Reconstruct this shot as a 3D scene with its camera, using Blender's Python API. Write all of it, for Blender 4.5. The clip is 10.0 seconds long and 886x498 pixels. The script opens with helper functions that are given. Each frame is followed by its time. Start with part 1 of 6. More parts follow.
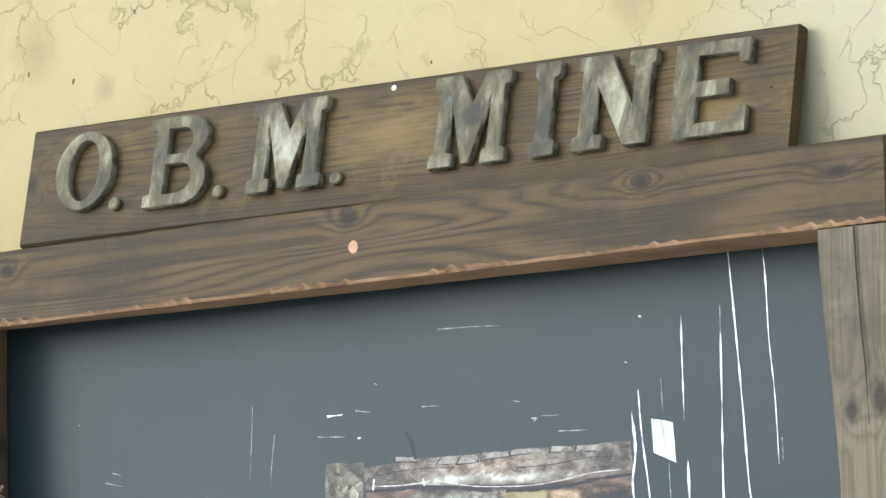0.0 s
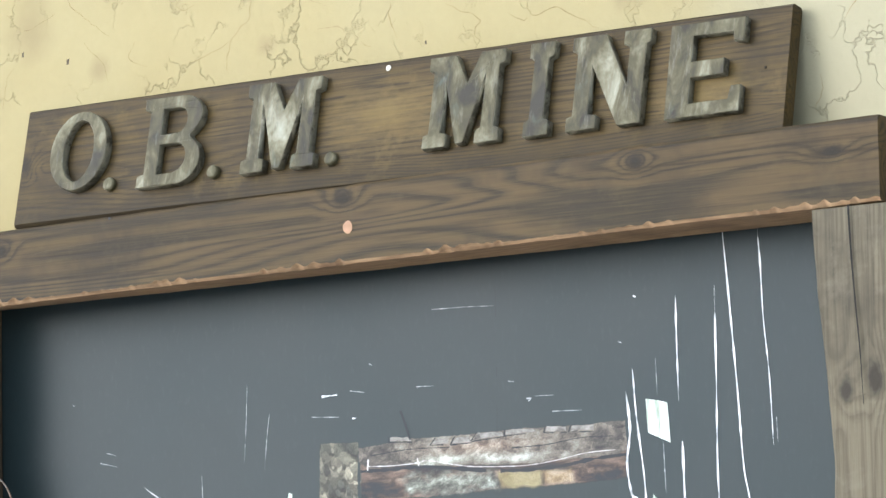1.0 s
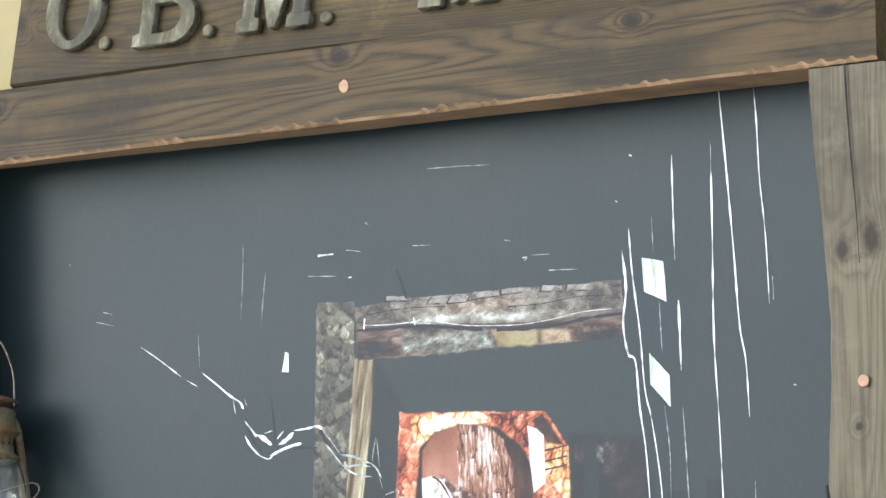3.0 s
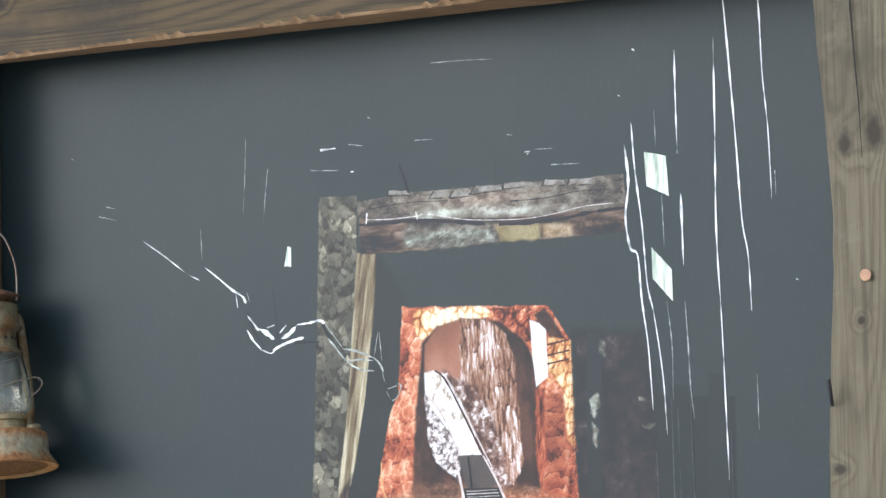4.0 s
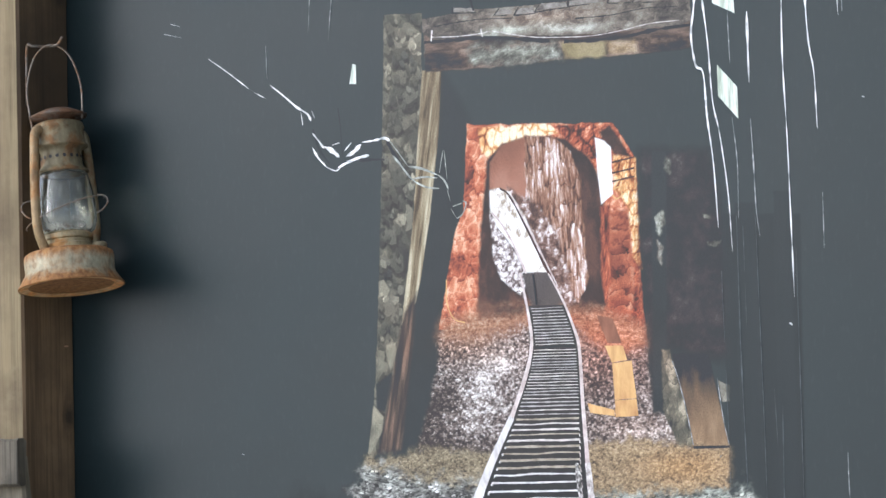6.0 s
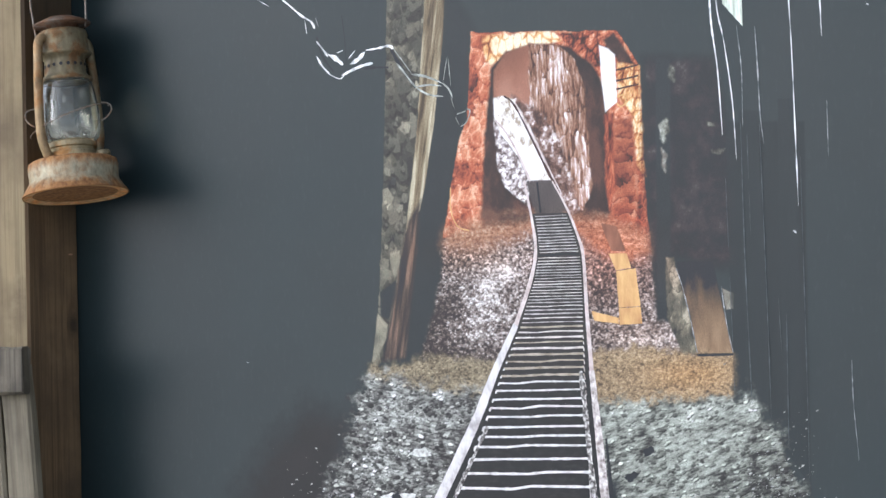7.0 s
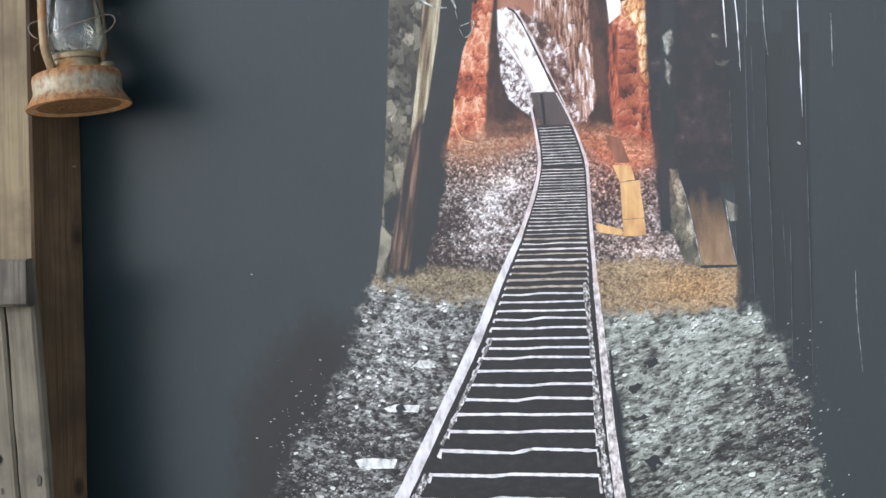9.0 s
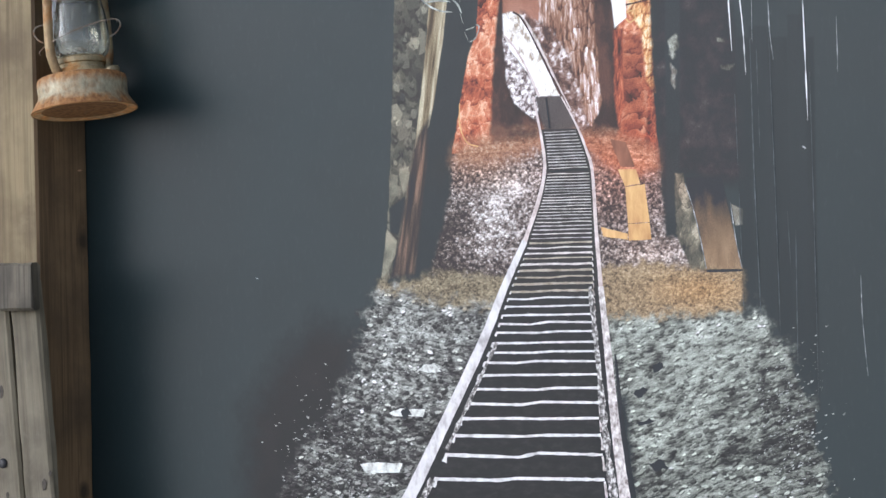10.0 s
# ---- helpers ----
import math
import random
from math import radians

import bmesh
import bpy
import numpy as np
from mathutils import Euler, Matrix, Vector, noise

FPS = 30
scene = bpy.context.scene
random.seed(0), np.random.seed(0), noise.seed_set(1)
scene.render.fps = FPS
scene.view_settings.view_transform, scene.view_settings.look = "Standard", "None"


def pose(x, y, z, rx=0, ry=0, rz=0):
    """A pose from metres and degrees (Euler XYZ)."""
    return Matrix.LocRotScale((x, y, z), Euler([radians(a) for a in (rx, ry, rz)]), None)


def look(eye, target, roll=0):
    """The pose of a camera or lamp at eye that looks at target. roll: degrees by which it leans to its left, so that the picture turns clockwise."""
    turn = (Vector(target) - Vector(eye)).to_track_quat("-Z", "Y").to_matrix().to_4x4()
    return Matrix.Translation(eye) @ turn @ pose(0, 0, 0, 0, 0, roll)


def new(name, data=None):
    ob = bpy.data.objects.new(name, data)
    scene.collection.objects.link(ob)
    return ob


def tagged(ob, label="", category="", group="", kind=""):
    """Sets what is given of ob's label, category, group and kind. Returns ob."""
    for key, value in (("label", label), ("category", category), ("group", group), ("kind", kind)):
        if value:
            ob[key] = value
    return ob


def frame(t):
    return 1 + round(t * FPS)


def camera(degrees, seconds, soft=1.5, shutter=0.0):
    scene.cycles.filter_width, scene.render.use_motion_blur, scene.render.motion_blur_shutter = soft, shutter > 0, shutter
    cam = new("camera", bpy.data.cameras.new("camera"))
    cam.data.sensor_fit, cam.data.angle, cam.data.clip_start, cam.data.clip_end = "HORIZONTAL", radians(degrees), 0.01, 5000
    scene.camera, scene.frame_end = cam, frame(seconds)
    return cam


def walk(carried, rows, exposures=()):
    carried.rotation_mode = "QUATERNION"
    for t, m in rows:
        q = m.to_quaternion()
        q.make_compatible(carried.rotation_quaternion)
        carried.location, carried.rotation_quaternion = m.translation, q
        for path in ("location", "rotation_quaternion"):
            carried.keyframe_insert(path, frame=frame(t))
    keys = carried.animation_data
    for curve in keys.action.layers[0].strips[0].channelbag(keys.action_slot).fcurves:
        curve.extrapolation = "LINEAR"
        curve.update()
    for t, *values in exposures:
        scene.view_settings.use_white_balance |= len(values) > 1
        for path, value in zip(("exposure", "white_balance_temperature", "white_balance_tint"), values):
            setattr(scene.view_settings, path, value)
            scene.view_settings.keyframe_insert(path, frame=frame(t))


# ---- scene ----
# the camera stands still and turns: degrees about x, y, z
cam = camera(12.0, 10.0)
EYE = (4.107, -5.865, 1.284)
ROWS = [
    (0.0, 97.635, 1.178, 35.056),
    (0.5, 97.529, 1.198, 35.003),
    (1.0, 97.364, 1.201, 34.983),
    (1.5, 97.033, 1.202, 35.017),
    (2.0, 96.598, 1.212, 34.985),
    (2.5, 96.022, 1.194, 34.951),
    (2.7, 95.812, 1.200, 34.943),
    (3.8, 94.295, 1.221, 34.941),
    (4.0, 94.013, 1.218, 34.964),
    (4.5, 93.324, 1.198, 35.070),
    (5.0, 92.698, 1.207, 35.189),
    (5.5, 92.038, 1.213, 35.549),
    (5.7, 91.851, 1.212, 35.716),
    (6.8, 90.590, 1.203, 35.935),
    (7.0, 90.301, 1.203, 35.901),
    (7.5, 89.719, 1.223, 35.895),
    (8.0, 89.389, 1.210, 35.945),
    (8.5, 89.056, 1.248, 35.941),
    (9.0, 89.103, 1.241, 35.953),
    (9.5, 89.151, 1.245, 36.015),
    (10.0, 89.161, 1.224, 36.025),
]
walk(cam, [(t, pose(*EYE, rx, ry, rz)) for t, rx, ry, rz in ROWS], [(t, stops, 5680, tint) for t, stops, tint in ((0.0, 1.35, 9), (1.5, 1.36, 9), (2.5, 1.37, 9), (4.0, 0.98, 10), (5.5, 0.84, 12), (7.5, 0.77, 14), (10.0, 0.71, 14))])

# ---- light: an open shade, brightest low on the street side ----
world = bpy.data.worlds.new("world")
scene.world = world
world.use_nodes = True
sky = world.node_tree.nodes.new("ShaderNodeTexSky")
sky.sky_type, sky.sun_disc = "NISHITA", False
sky.sun_elevation, sky.sun_rotation = radians(22), radians(-143)
sky.dust_density, sky.ozone_density = 1.6, 0.8
haze = world.node_tree.nodes.new("ShaderNodeHueSaturation")
haze.inputs["Saturation"].default_value = 0.37
world.node_tree.links.new(sky.outputs[0], haze.inputs["Color"])
world.node_tree.links.new(haze.outputs[0], world.node_tree.nodes["Background"].inputs[0])
world.node_tree.nodes["Background"].inputs[1].default_value = 0.15
sun_data = bpy.data.lights.new("sun", "SUN")
sun_data.energy, sun_data.angle, sun_data.color = 0.44, radians(82), (1.0, 0.985, 0.96)
sun = new("sun", sun_data)
sun.matrix_world = look((-6.2, -8.2, 5.2), (0, 0, 1.8))

# ---- materials ----


class Nodes:
    """Short hand for building one node material."""

    def __init__(self, name, rough=0.6, metal=0.0, spec=0.5):
        self.mat = bpy.data.materials.new(name)
        self.mat.use_nodes = True
        self.tree = self.mat.node_tree
        self.bsdf = self.tree.nodes["Principled BSDF"]
        self.bsdf.inputs["Roughness"].default_value = rough
        self.bsdf.inputs["Metallic"].default_value = metal
        self.bsdf.inputs["Specular IOR Level"].default_value = spec
        self.coords = self.add("ShaderNodeTexCoord").outputs["Object"]

    def add(self, kind, **values):
        node = self.tree.nodes.new(kind)
        for key, value in values.items():
            node.inputs[key.replace("_", " ")].default_value = value
        return node

    def link(self, a, b):
        self.tree.links.new(a, b)

    def place(self, scale=(1, 1, 1), shift=(0, 0, 0), turn=(0, 0, 0), source=None):
        m = self.add("ShaderNodeMapping")
        m.inputs["Scale"].default_value = scale
        m.inputs["Location"].default_value = shift
        m.inputs["Rotation"].default_value = turn
        self.link(source or self.coords, m.inputs["Vector"])
        return m.outputs[0]

    def noise(self, where, scale=5.0, detail=6.0, rough=0.6, warp=0.0):
        n = self.add("ShaderNodeTexNoise", Scale=scale, Detail=detail, Roughness=rough, Distortion=warp)
        self.link(where, n.inputs["Vector"])
        return n.outputs["Fac"]

    def cells(self, where, scale=5.0, feature="F1", out="Distance"):
        n = self.add("ShaderNodeTexVoronoi", Scale=scale)
        n.feature = feature
        self.link(where, n.inputs["Vector"])
        return n.outputs[out]

    def ramp(self, fac, stops):
        r = self.add("ShaderNodeValToRGB")
        els = r.color_ramp.elements
        while len(els) < len(stops):
            els.new(0.5)
        for e, (at, col) in zip(els, stops):
            e.position = at
            e.color = (*col, 1) if len(col) == 3 else col
        self.link(fac, r.inputs[0])
        return r.outputs[0]

    def level(self, fac, lo, hi, a=0.0, b=1.0):
        n = self.add("ShaderNodeMapRange")
        for k, v in zip((1, 2, 3, 4), (lo, hi, a, b)):
            n.inputs[k].default_value = v
        self.link(fac, n.inputs[0])
        return n.outputs[0]

    def math(self, kind, a, b=0.5):
        n = self.add("ShaderNodeMath")
        n.operation = kind
        for k, v in enumerate((a, b)):
            if isinstance(v, (int, float)):
                n.inputs[k].default_value = v
            else:
                self.link(v, n.inputs[k])
        return n.outputs[0]

    def mix(self, fac, a, b, kind="MIX"):
        n = self.add("ShaderNodeMix")
        n.data_type, n.blend_type = "RGBA", kind
        for k, v in ((0, fac), (6, a), (7, b)):
            if isinstance(v, (int, float)):
                n.inputs[k].default_value = v
            elif isinstance(v, tuple):
                n.inputs[k].default_value = (*v, 1)
            else:
                self.link(v, n.inputs[k])
        return n.outputs[2]

    def axis(self, which, source=None):
        n = self.add("ShaderNodeSeparateXYZ")
        self.link(source or self.coords, n.inputs[0])
        return n.outputs[which]

    def colour(self, c):
        if isinstance(c, tuple):
            self.bsdf.inputs["Base Color"].default_value = (*c, 1)
        else:
            self.link(c, self.bsdf.inputs["Base Color"])
        return self

    def rough(self, r):
        self.link(r, self.bsdf.inputs["Roughness"])
        return self

    def bump(self, height, strength=0.3, depth=0.002):
        b = self.add("ShaderNodeBump", Strength=strength, Distance=depth)
        self.link(height, b.inputs["Height"])
        self.link(b.outputs[0], self.bsdf.inputs["Normal"])
        return self.mat


def wood(name, dark, light, pale, along="x", ring=14.0, wear=0.35, rough=0.62, seed=0.0, calmness=0.6, rims=(), worn_at=(), stain_shade=(0.03, 0.024, 0.018), knots=()):
    """Sawn softwood: growth rings drawn out along one axis and swirling round the knots, fine fibres, stains, pale wear.
    knots: (x, y, z, half width, half height) on the timber; None for the axis that the face looks along."""
    n = Nodes(name, rough, spec=0.25)
    k = {"x": (0.55, 6.5, 6.5), "z": (6.5, 6.5, 0.45)}[along]
    f = {"x": (9, 380, 380), "z": (380, 380, 9)}[along]
    field = n.noise(n.place(k, (seed, seed * 0.7, seed * 1.3)), 1.25, 1.5, 0.4, 0.25)
    core = None
    for x, y, z, rw, rh in knots:
        scale = (1 / rw if x is not None else 0, 1 / rw if y is not None else 0, 1 / rh)
        d = n.add("ShaderNodeVectorMath")
        d.operation = "LENGTH"
        n.link(n.place(scale, (-(x or 0) * scale[0], -(y or 0) * scale[1], -z * scale[2])), d.inputs[0])
        d = n.math("ADD", d.outputs["Value"], n.math("MULTIPLY", n.math("SUBTRACT", n.noise(n.coords, 45.0, 4.0), 0.5), 0.9))
        swirl = n.level(d, 0.0, 3.4, 1.0, 0.0)
        field = n.math("ADD", field, n.math("MULTIPLY", n.math("MULTIPLY", swirl, swirl), 0.14))
        spot = n.level(d, 0.45, 1.25, 0.9, 0.0)
        core = spot if core is None else n.math("MAXIMUM", core, spot)
    bands = n.math("FRACT", n.math("MULTIPLY", field, ring))
    mid = tuple((a + b) / 2 for a, b in zip(dark, light))
    tone = n.ramp(bands, [(0.0, mid), (0.22, light), (0.55, tuple(c * 0.92 for c in light)), (0.80, tuple(c * 1.12 for c in dark)), (0.92, dark), (1.0, mid)])
    calm = n.noise(n.place((1, 1, 1), (seed, 5, seed)), 7.0, 4.0, 0.6)
    tone = n.mix(n.level(calm, 0.35, 0.65, 0.0, calmness), tone, mid)
    fibre = n.noise(n.place(f), 1.0, 4.0, 0.65)
    strand = n.noise(n.place(tuple(v * 0.3 for v in f), (3, 1, 2)), 1.0, 4.0, 0.6)
    tone = n.mix(n.level(fibre, 0.42, 0.72, 0.0, 0.5), tone, pale)
    tone = n.mix(n.level(strand, 0.5, 0.3, 0.0, 0.7), tone, tuple(c * 0.6 for c in dark))
    blot = n.noise(n.place((1, 1, 1), (seed * 3, 1, 2)), 5.0, 5.0, 0.6)
    tone = n.mix(n.level(blot, 0.48, 0.72, 0.0, 0.75), tone, stain_shade)
    worn = n.noise(n.place((1, 1, 1), (4, seed, 2)), 9.0, 8.0, 0.72)
    tone = n.mix(n.level(worn, 0.56, 0.70, 0.0, wear), tone, pale)
    for x, z, rw, rh in worn_at:  # rubbed golden patches
        d = n.add("ShaderNodeVectorMath")
        d.operation = "LENGTH"
        n.link(n.place((1 / rw, 0, 1 / rh), (-x / rw, 0, -z / rh)), d.inputs[0])
        soft = n.math("ADD", d.outputs["Value"], n.math("MULTIPLY", n.math("SUBTRACT", n.noise(n.place((2, 1, 9), (seed, 1, 3)), 6.0, 5.0, 0.65), 0.5), 2.4))
        tone = n.mix(n.level(soft, 0.1, 1.0, 0.75, 0.0), tone, pale)
    for at, reach in rims:  # dark weathering along an edge; on the post's side face, painted shade
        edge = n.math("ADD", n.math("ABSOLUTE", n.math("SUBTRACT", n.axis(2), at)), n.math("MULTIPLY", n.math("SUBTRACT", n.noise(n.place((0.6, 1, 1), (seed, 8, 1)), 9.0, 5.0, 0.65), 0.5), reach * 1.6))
        tone = n.mix(n.level(edge, reach * 0.1, reach, 0.7, 0.0), tone, stain_shade)
    if core is not None:
        tone = n.mix(core, tone, tuple(c * 0.75 for c in stain_shade))
    n.colour(tone)
    n.rough(n.level(fibre, 0.2, 0.8, rough - 0.12, rough + 0.15))
    return n.bump(n.math("ADD", n.math("ADD", n.math("MULTIPLY", fibre, 0.4), n.math("MULTIPLY", strand, 0.5)), n.math("MULTIPLY", bands, 0.35)), 0.6, 0.002)


beam_wood = wood("beam_wood", (0.023, 0.0165, 0.0072), (0.088, 0.056, 0.021), (0.112, 0.084, 0.038), "x", 20, 0.25, seed=1.7, calmness=0.3, stain_shade=(0.018, 0.014, 0.009), knots=[(-0.083, None, 0.107, 0.024, 0.015), (0.506, None, 0.111, 0.018, 0.014), (-0.846, None, 0.086, 0.02, 0.012), (0.870, None, 0.089, 0.03, 0.01)])
sign_wood = wood("sign_wood", (0.026, 0.018, 0.0065), (0.078, 0.050, 0.0145), (0.165, 0.114, 0.036), "x", 38, 0.45, calmness=0.35, rims=((0.0, 0.055), (0.235, 0.03)), worn_at=((-0.06, 0.13, 0.16, 0.055), (-0.27, 0.13, 0.05, 0.05), (0.58, 0.10, 0.12, 0.05)), seed=4.2, stain_shade=(0.022, 0.016, 0.008), knots=[(-0.869, None, 0.122, 0.016, 0.018)])
post_wood = wood("post_wood", (0.085, 0.070, 0.042), (0.145, 0.121, 0.074), (0.195, 0.172, 0.118), "z", 22, 0.4, seed=2.9, calmness=0.4, stain_shade=(0.036, 0.029, 0.019), knots=[(-0.023, None, 1.894, 0.016, 0.024), (0.031, None, 1.908, 0.018, 0.030), (-0.002, None, 1.617, 0.008, 0.008), (-0.047, None, 1.387, 0.014, 0.010)])
tan_wood = wood("tan_wood", (0.165, 0.125, 0.064), (0.25, 0.195, 0.104), (0.32, 0.26, 0.155), "z", 9, 0.3, seed=7.1, stain_shade=(0.09, 0.065, 0.035))
# the tan post's side face: shade painted into the colour, deepest around z 1.8
shaded_side_wood = wood("shaded_side_wood", (0.115, 0.074, 0.038), (0.195, 0.128, 0.065), (0.25, 0.178, 0.098), "z", 9, 0.2, seed=5.5, stain_shade=(0.052, 0.039, 0.026), rims=((1.80, 0.50),), knots=[(None, 0.052, 1.200, 0.016, 0.024), (None, 0.041, 0.742, 0.014, 0.018), (None, 0.048, 1.968, 0.022, 0.024)])
grey_wood = wood("grey_wood", (0.105, 0.090, 0.058), (0.165, 0.144, 0.098), (0.23, 0.205, 0.15), "z", 14, 0.4, seed=8.8, stain_shade=(0.035, 0.030, 0.022))
grey_wood_x = wood("grey_wood_across", (0.06, 0.052, 0.038), (0.14, 0.122, 0.086), (0.21, 0.188, 0.14), "x", 14, 0.35, seed=3.3, stain_shade=(0.022, 0.018, 0.013))
raw_wood = wood("raw_wood", (0.26, 0.155, 0.080), (0.43, 0.275, 0.145), (0.54, 0.39, 0.24), "x", 30, 0.4, seed=6.1, stain_shade=(0.05, 0.028, 0.016))


def plaster():
    n = Nodes("cream_plaster", 0.8, spec=0.2)
    big = n.noise(n.place(shift=(3, 0, 1)), 1.4, 4.0, 0.55)
    fine = n.noise(n.coords, 60.0, 6.0, 0.65)
    tone = n.ramp(big, [(0.3, (0.365, 0.298, 0.138)), (0.55, (0.385, 0.328, 0.170)), (0.75, (0.385, 0.345, 0.208))])
    tone = n.mix(n.level(fine, 0.35, 0.75, 0.0, 0.25), tone, (0.32, 0.275, 0.14))
    far = n.math("ADD", n.axis(0), n.math("MULTIPLY", n.math("SUBTRACT", big, 0.5), 1.2))
    tone = n.mix(n.level(far, 0.35, 0.9, 0.0, 0.7), tone, (0.375, 0.350, 0.240))
    dirt = n.noise(n.place((1, 1, 1), (7, 3, 5)), 7.0, 5.0, 0.6)
    tone = n.mix(n.level(dirt, 0.62, 0.78, 0.0, 0.5), tone, (0.30, 0.24, 0.13))
    warp = n.add("ShaderNodeTexNoise", Scale=11.0, Detail=5.0, Roughness=0.6)
    n.link(n.coords, warp.inputs["Vector"])
    bent = n.add("ShaderNodeVectorMath")
    bent.operation = "MULTIPLY_ADD"
    n.link(warp.outputs["Color"], bent.inputs[0])
    bent.inputs[1].default_value = (0.22, 0.22, 0.22)
    n.link(n.coords, bent.inputs[2])
    veins = n.cells(n.place((1, 0.01, 0.7), source=bent.outputs[0]), 9.0, "DISTANCE_TO_EDGE")
    where = n.level(n.noise(n.place((1, 1, 1), (2, 9, 4)), 6.0, 3.0), 0.44, 0.56)
    vein = n.math("MULTIPLY", n.level(veins, 0.0, 0.017, 1.0, 0.0), where)
    tone = n.mix(n.math("MULTIPLY", vein, 0.17), tone, (0.20, 0.155, 0.075))
    for x, z, r in ((-0.738, 2.609, 0.026), (-0.354, 2.606, 0.022), (0.404, 2.630, 0.05), (-0.9, 2.70, 0.06)):
        d = n.add("ShaderNodeVectorMath")
        d.operation = "LENGTH"
        n.link(n.place((1 / r, 0, 1 / r), (-x / r, 0, -z / r)), d.inputs[0])
        soft = n.math("ADD", d.outputs["Value"], n.math("MULTIPLY", n.math("SUBTRACT", n.noise(n.coords, 30.0, 4.0), 0.5), 1.2))
        tone = n.mix(n.level(soft, 0.2, 1.2, 0.42, 0.0), tone, (0.22, 0.165, 0.09))
    n.colour(tone)
    lumps = n.noise(n.place((1, 1, 0.6)), 18.0, 5.0, 0.6)
    return n.bump(n.math("ADD", n.math("SUBTRACT", n.math("MULTIPLY", lumps, 0.8), n.math("MULTIPLY", vein, 0.5)), n.math("MULTIPLY", fine, 0.25)), 0.8, 0.006)


def crack_mat():
    n = Nodes("crack_shadow", 0.9, spec=0.1)
    return n.colour(n.ramp(n.noise(n.coords, 60.0), [(0.3, (0.22, 0.17, 0.08)), (0.7, (0.37, 0.31, 0.16))])).bump(n.noise(n.coords, 90.0), 0.2)


def patina():
    """Old cast letters: bronze paint worn to grey-white, green and dark in the hollows."""
    n = Nodes("patinated_bronze", 0.6, 0.0, 0.25)
    a = n.noise(n.place((1, 1, 0.5)), 20.0, 6.0, 0.6, 0.4)
    b = n.noise(n.place((1, 1, 0.5), (3, 1, 5)), 17.0, 5.0, 0.6, 1.0)
    c = n.noise(n.place((1, 1, 0.25), (1, 4, 2)), 85.0, 5.0, 0.65)
    tone = n.ramp(a, [(0.36, (0.024, 0.020, 0.010)), (0.43, (0.050, 0.043, 0.020)), (0.50, (0.080, 0.070, 0.034)), (0.56, (0.120, 0.108, 0.060)), (0.62, (0.185, 0.17, 0.108)), (0.69, (0.29, 0.28, 0.20)), (0.80, (0.42, 0.42, 0.34))])
    tone = n.mix(n.level(b, 0.62, 0.72, 0.0, 0.5), tone, (0.10, 0.125, 0.098))
    tone = n.mix(n.level(b, 0.43, 0.30, 0.0, 0.7), tone, (0.045, 0.036, 0.022))
    tone = n.mix(n.level(c, 0.56, 0.72, 0.0, 0.35), tone, (0.27, 0.26, 0.20))
    n.colour(tone)
    n.rough(n.level(a, 0.3, 0.7, 0.45, 0.7))
    return n.bump(n.noise(n.coords, 90.0), 0.35, 0.0015)


def rust(name, metal_tone, rust_tone, amount=0.5, seed=0.0, scale=22.0):
    n = Nodes(name, 0.6, 0.25, 0.4)
    a = n.noise(n.place((1, 1, 1), (seed, 2, seed)), scale, 8.0, 0.68, 0.4)
    b = n.noise(n.place((1, 1, 0.5), (1, seed, 3)), scale * 3.5, 6.0, 0.65)
    tone = n.ramp(b, [(0.3, tuple(c * 0.55 for c in metal_tone)), (0.6, metal_tone), (0.8, tuple(min(1, c * 1.35) for c in metal_tone))])
    red = n.ramp(b, [(0.3, tuple(c * 0.45 for c in rust_tone)), (0.55, rust_tone), (0.8, tuple(min(1, c * 1.3) for c in rust_tone))])
    n.colour(n.mix(n.level(a, 0.62 - amount * 0.3, 0.72 - amount * 0.3), tone, red))
    n.rough(n.level(a, 0.4, 0.65, 0.42, 0.85))
    return n.bump(n.math("ADD", a, b), 0.35, 0.0012)


PRINT_ROUGH = 0.42


PRINT_SPEC = 0.22


def film_tone(n):
    """The black of the film: blue-grey, faintly mottled and dusty."""
    big = n.noise(n.coords, 3.0, 4.0, 0.5)
    fine = n.noise(n.place((1, 1, 0.35)), 120.0, 4.0, 0.6)
    tone = n.ramp(big, [(0.3, (0.0145, 0.0243, 0.0256)), (0.7, (0.0193, 0.0315, 0.0332))])
    return n.mix(n.level(fine, 0.55, 0.8, 0.0, 0.2), tone, (0.043, 0.060, 0.066))


def panel_mat():
    """Black printed film on a board, with a broad soft sheen."""
    n = Nodes("black_print", PRINT_ROUGH, spec=PRINT_SPEC)
    n.colour(film_tone(n))
    n.rough(n.level(n.noise(n.coords, 3.0, 4.0, 0.5), 0.3, 0.7, PRINT_ROUGH - 0.03, PRINT_ROUGH + 0.05))
    return n.bump(n.noise(n.coords, 9.0, 3.0), 0.04, 0.003)


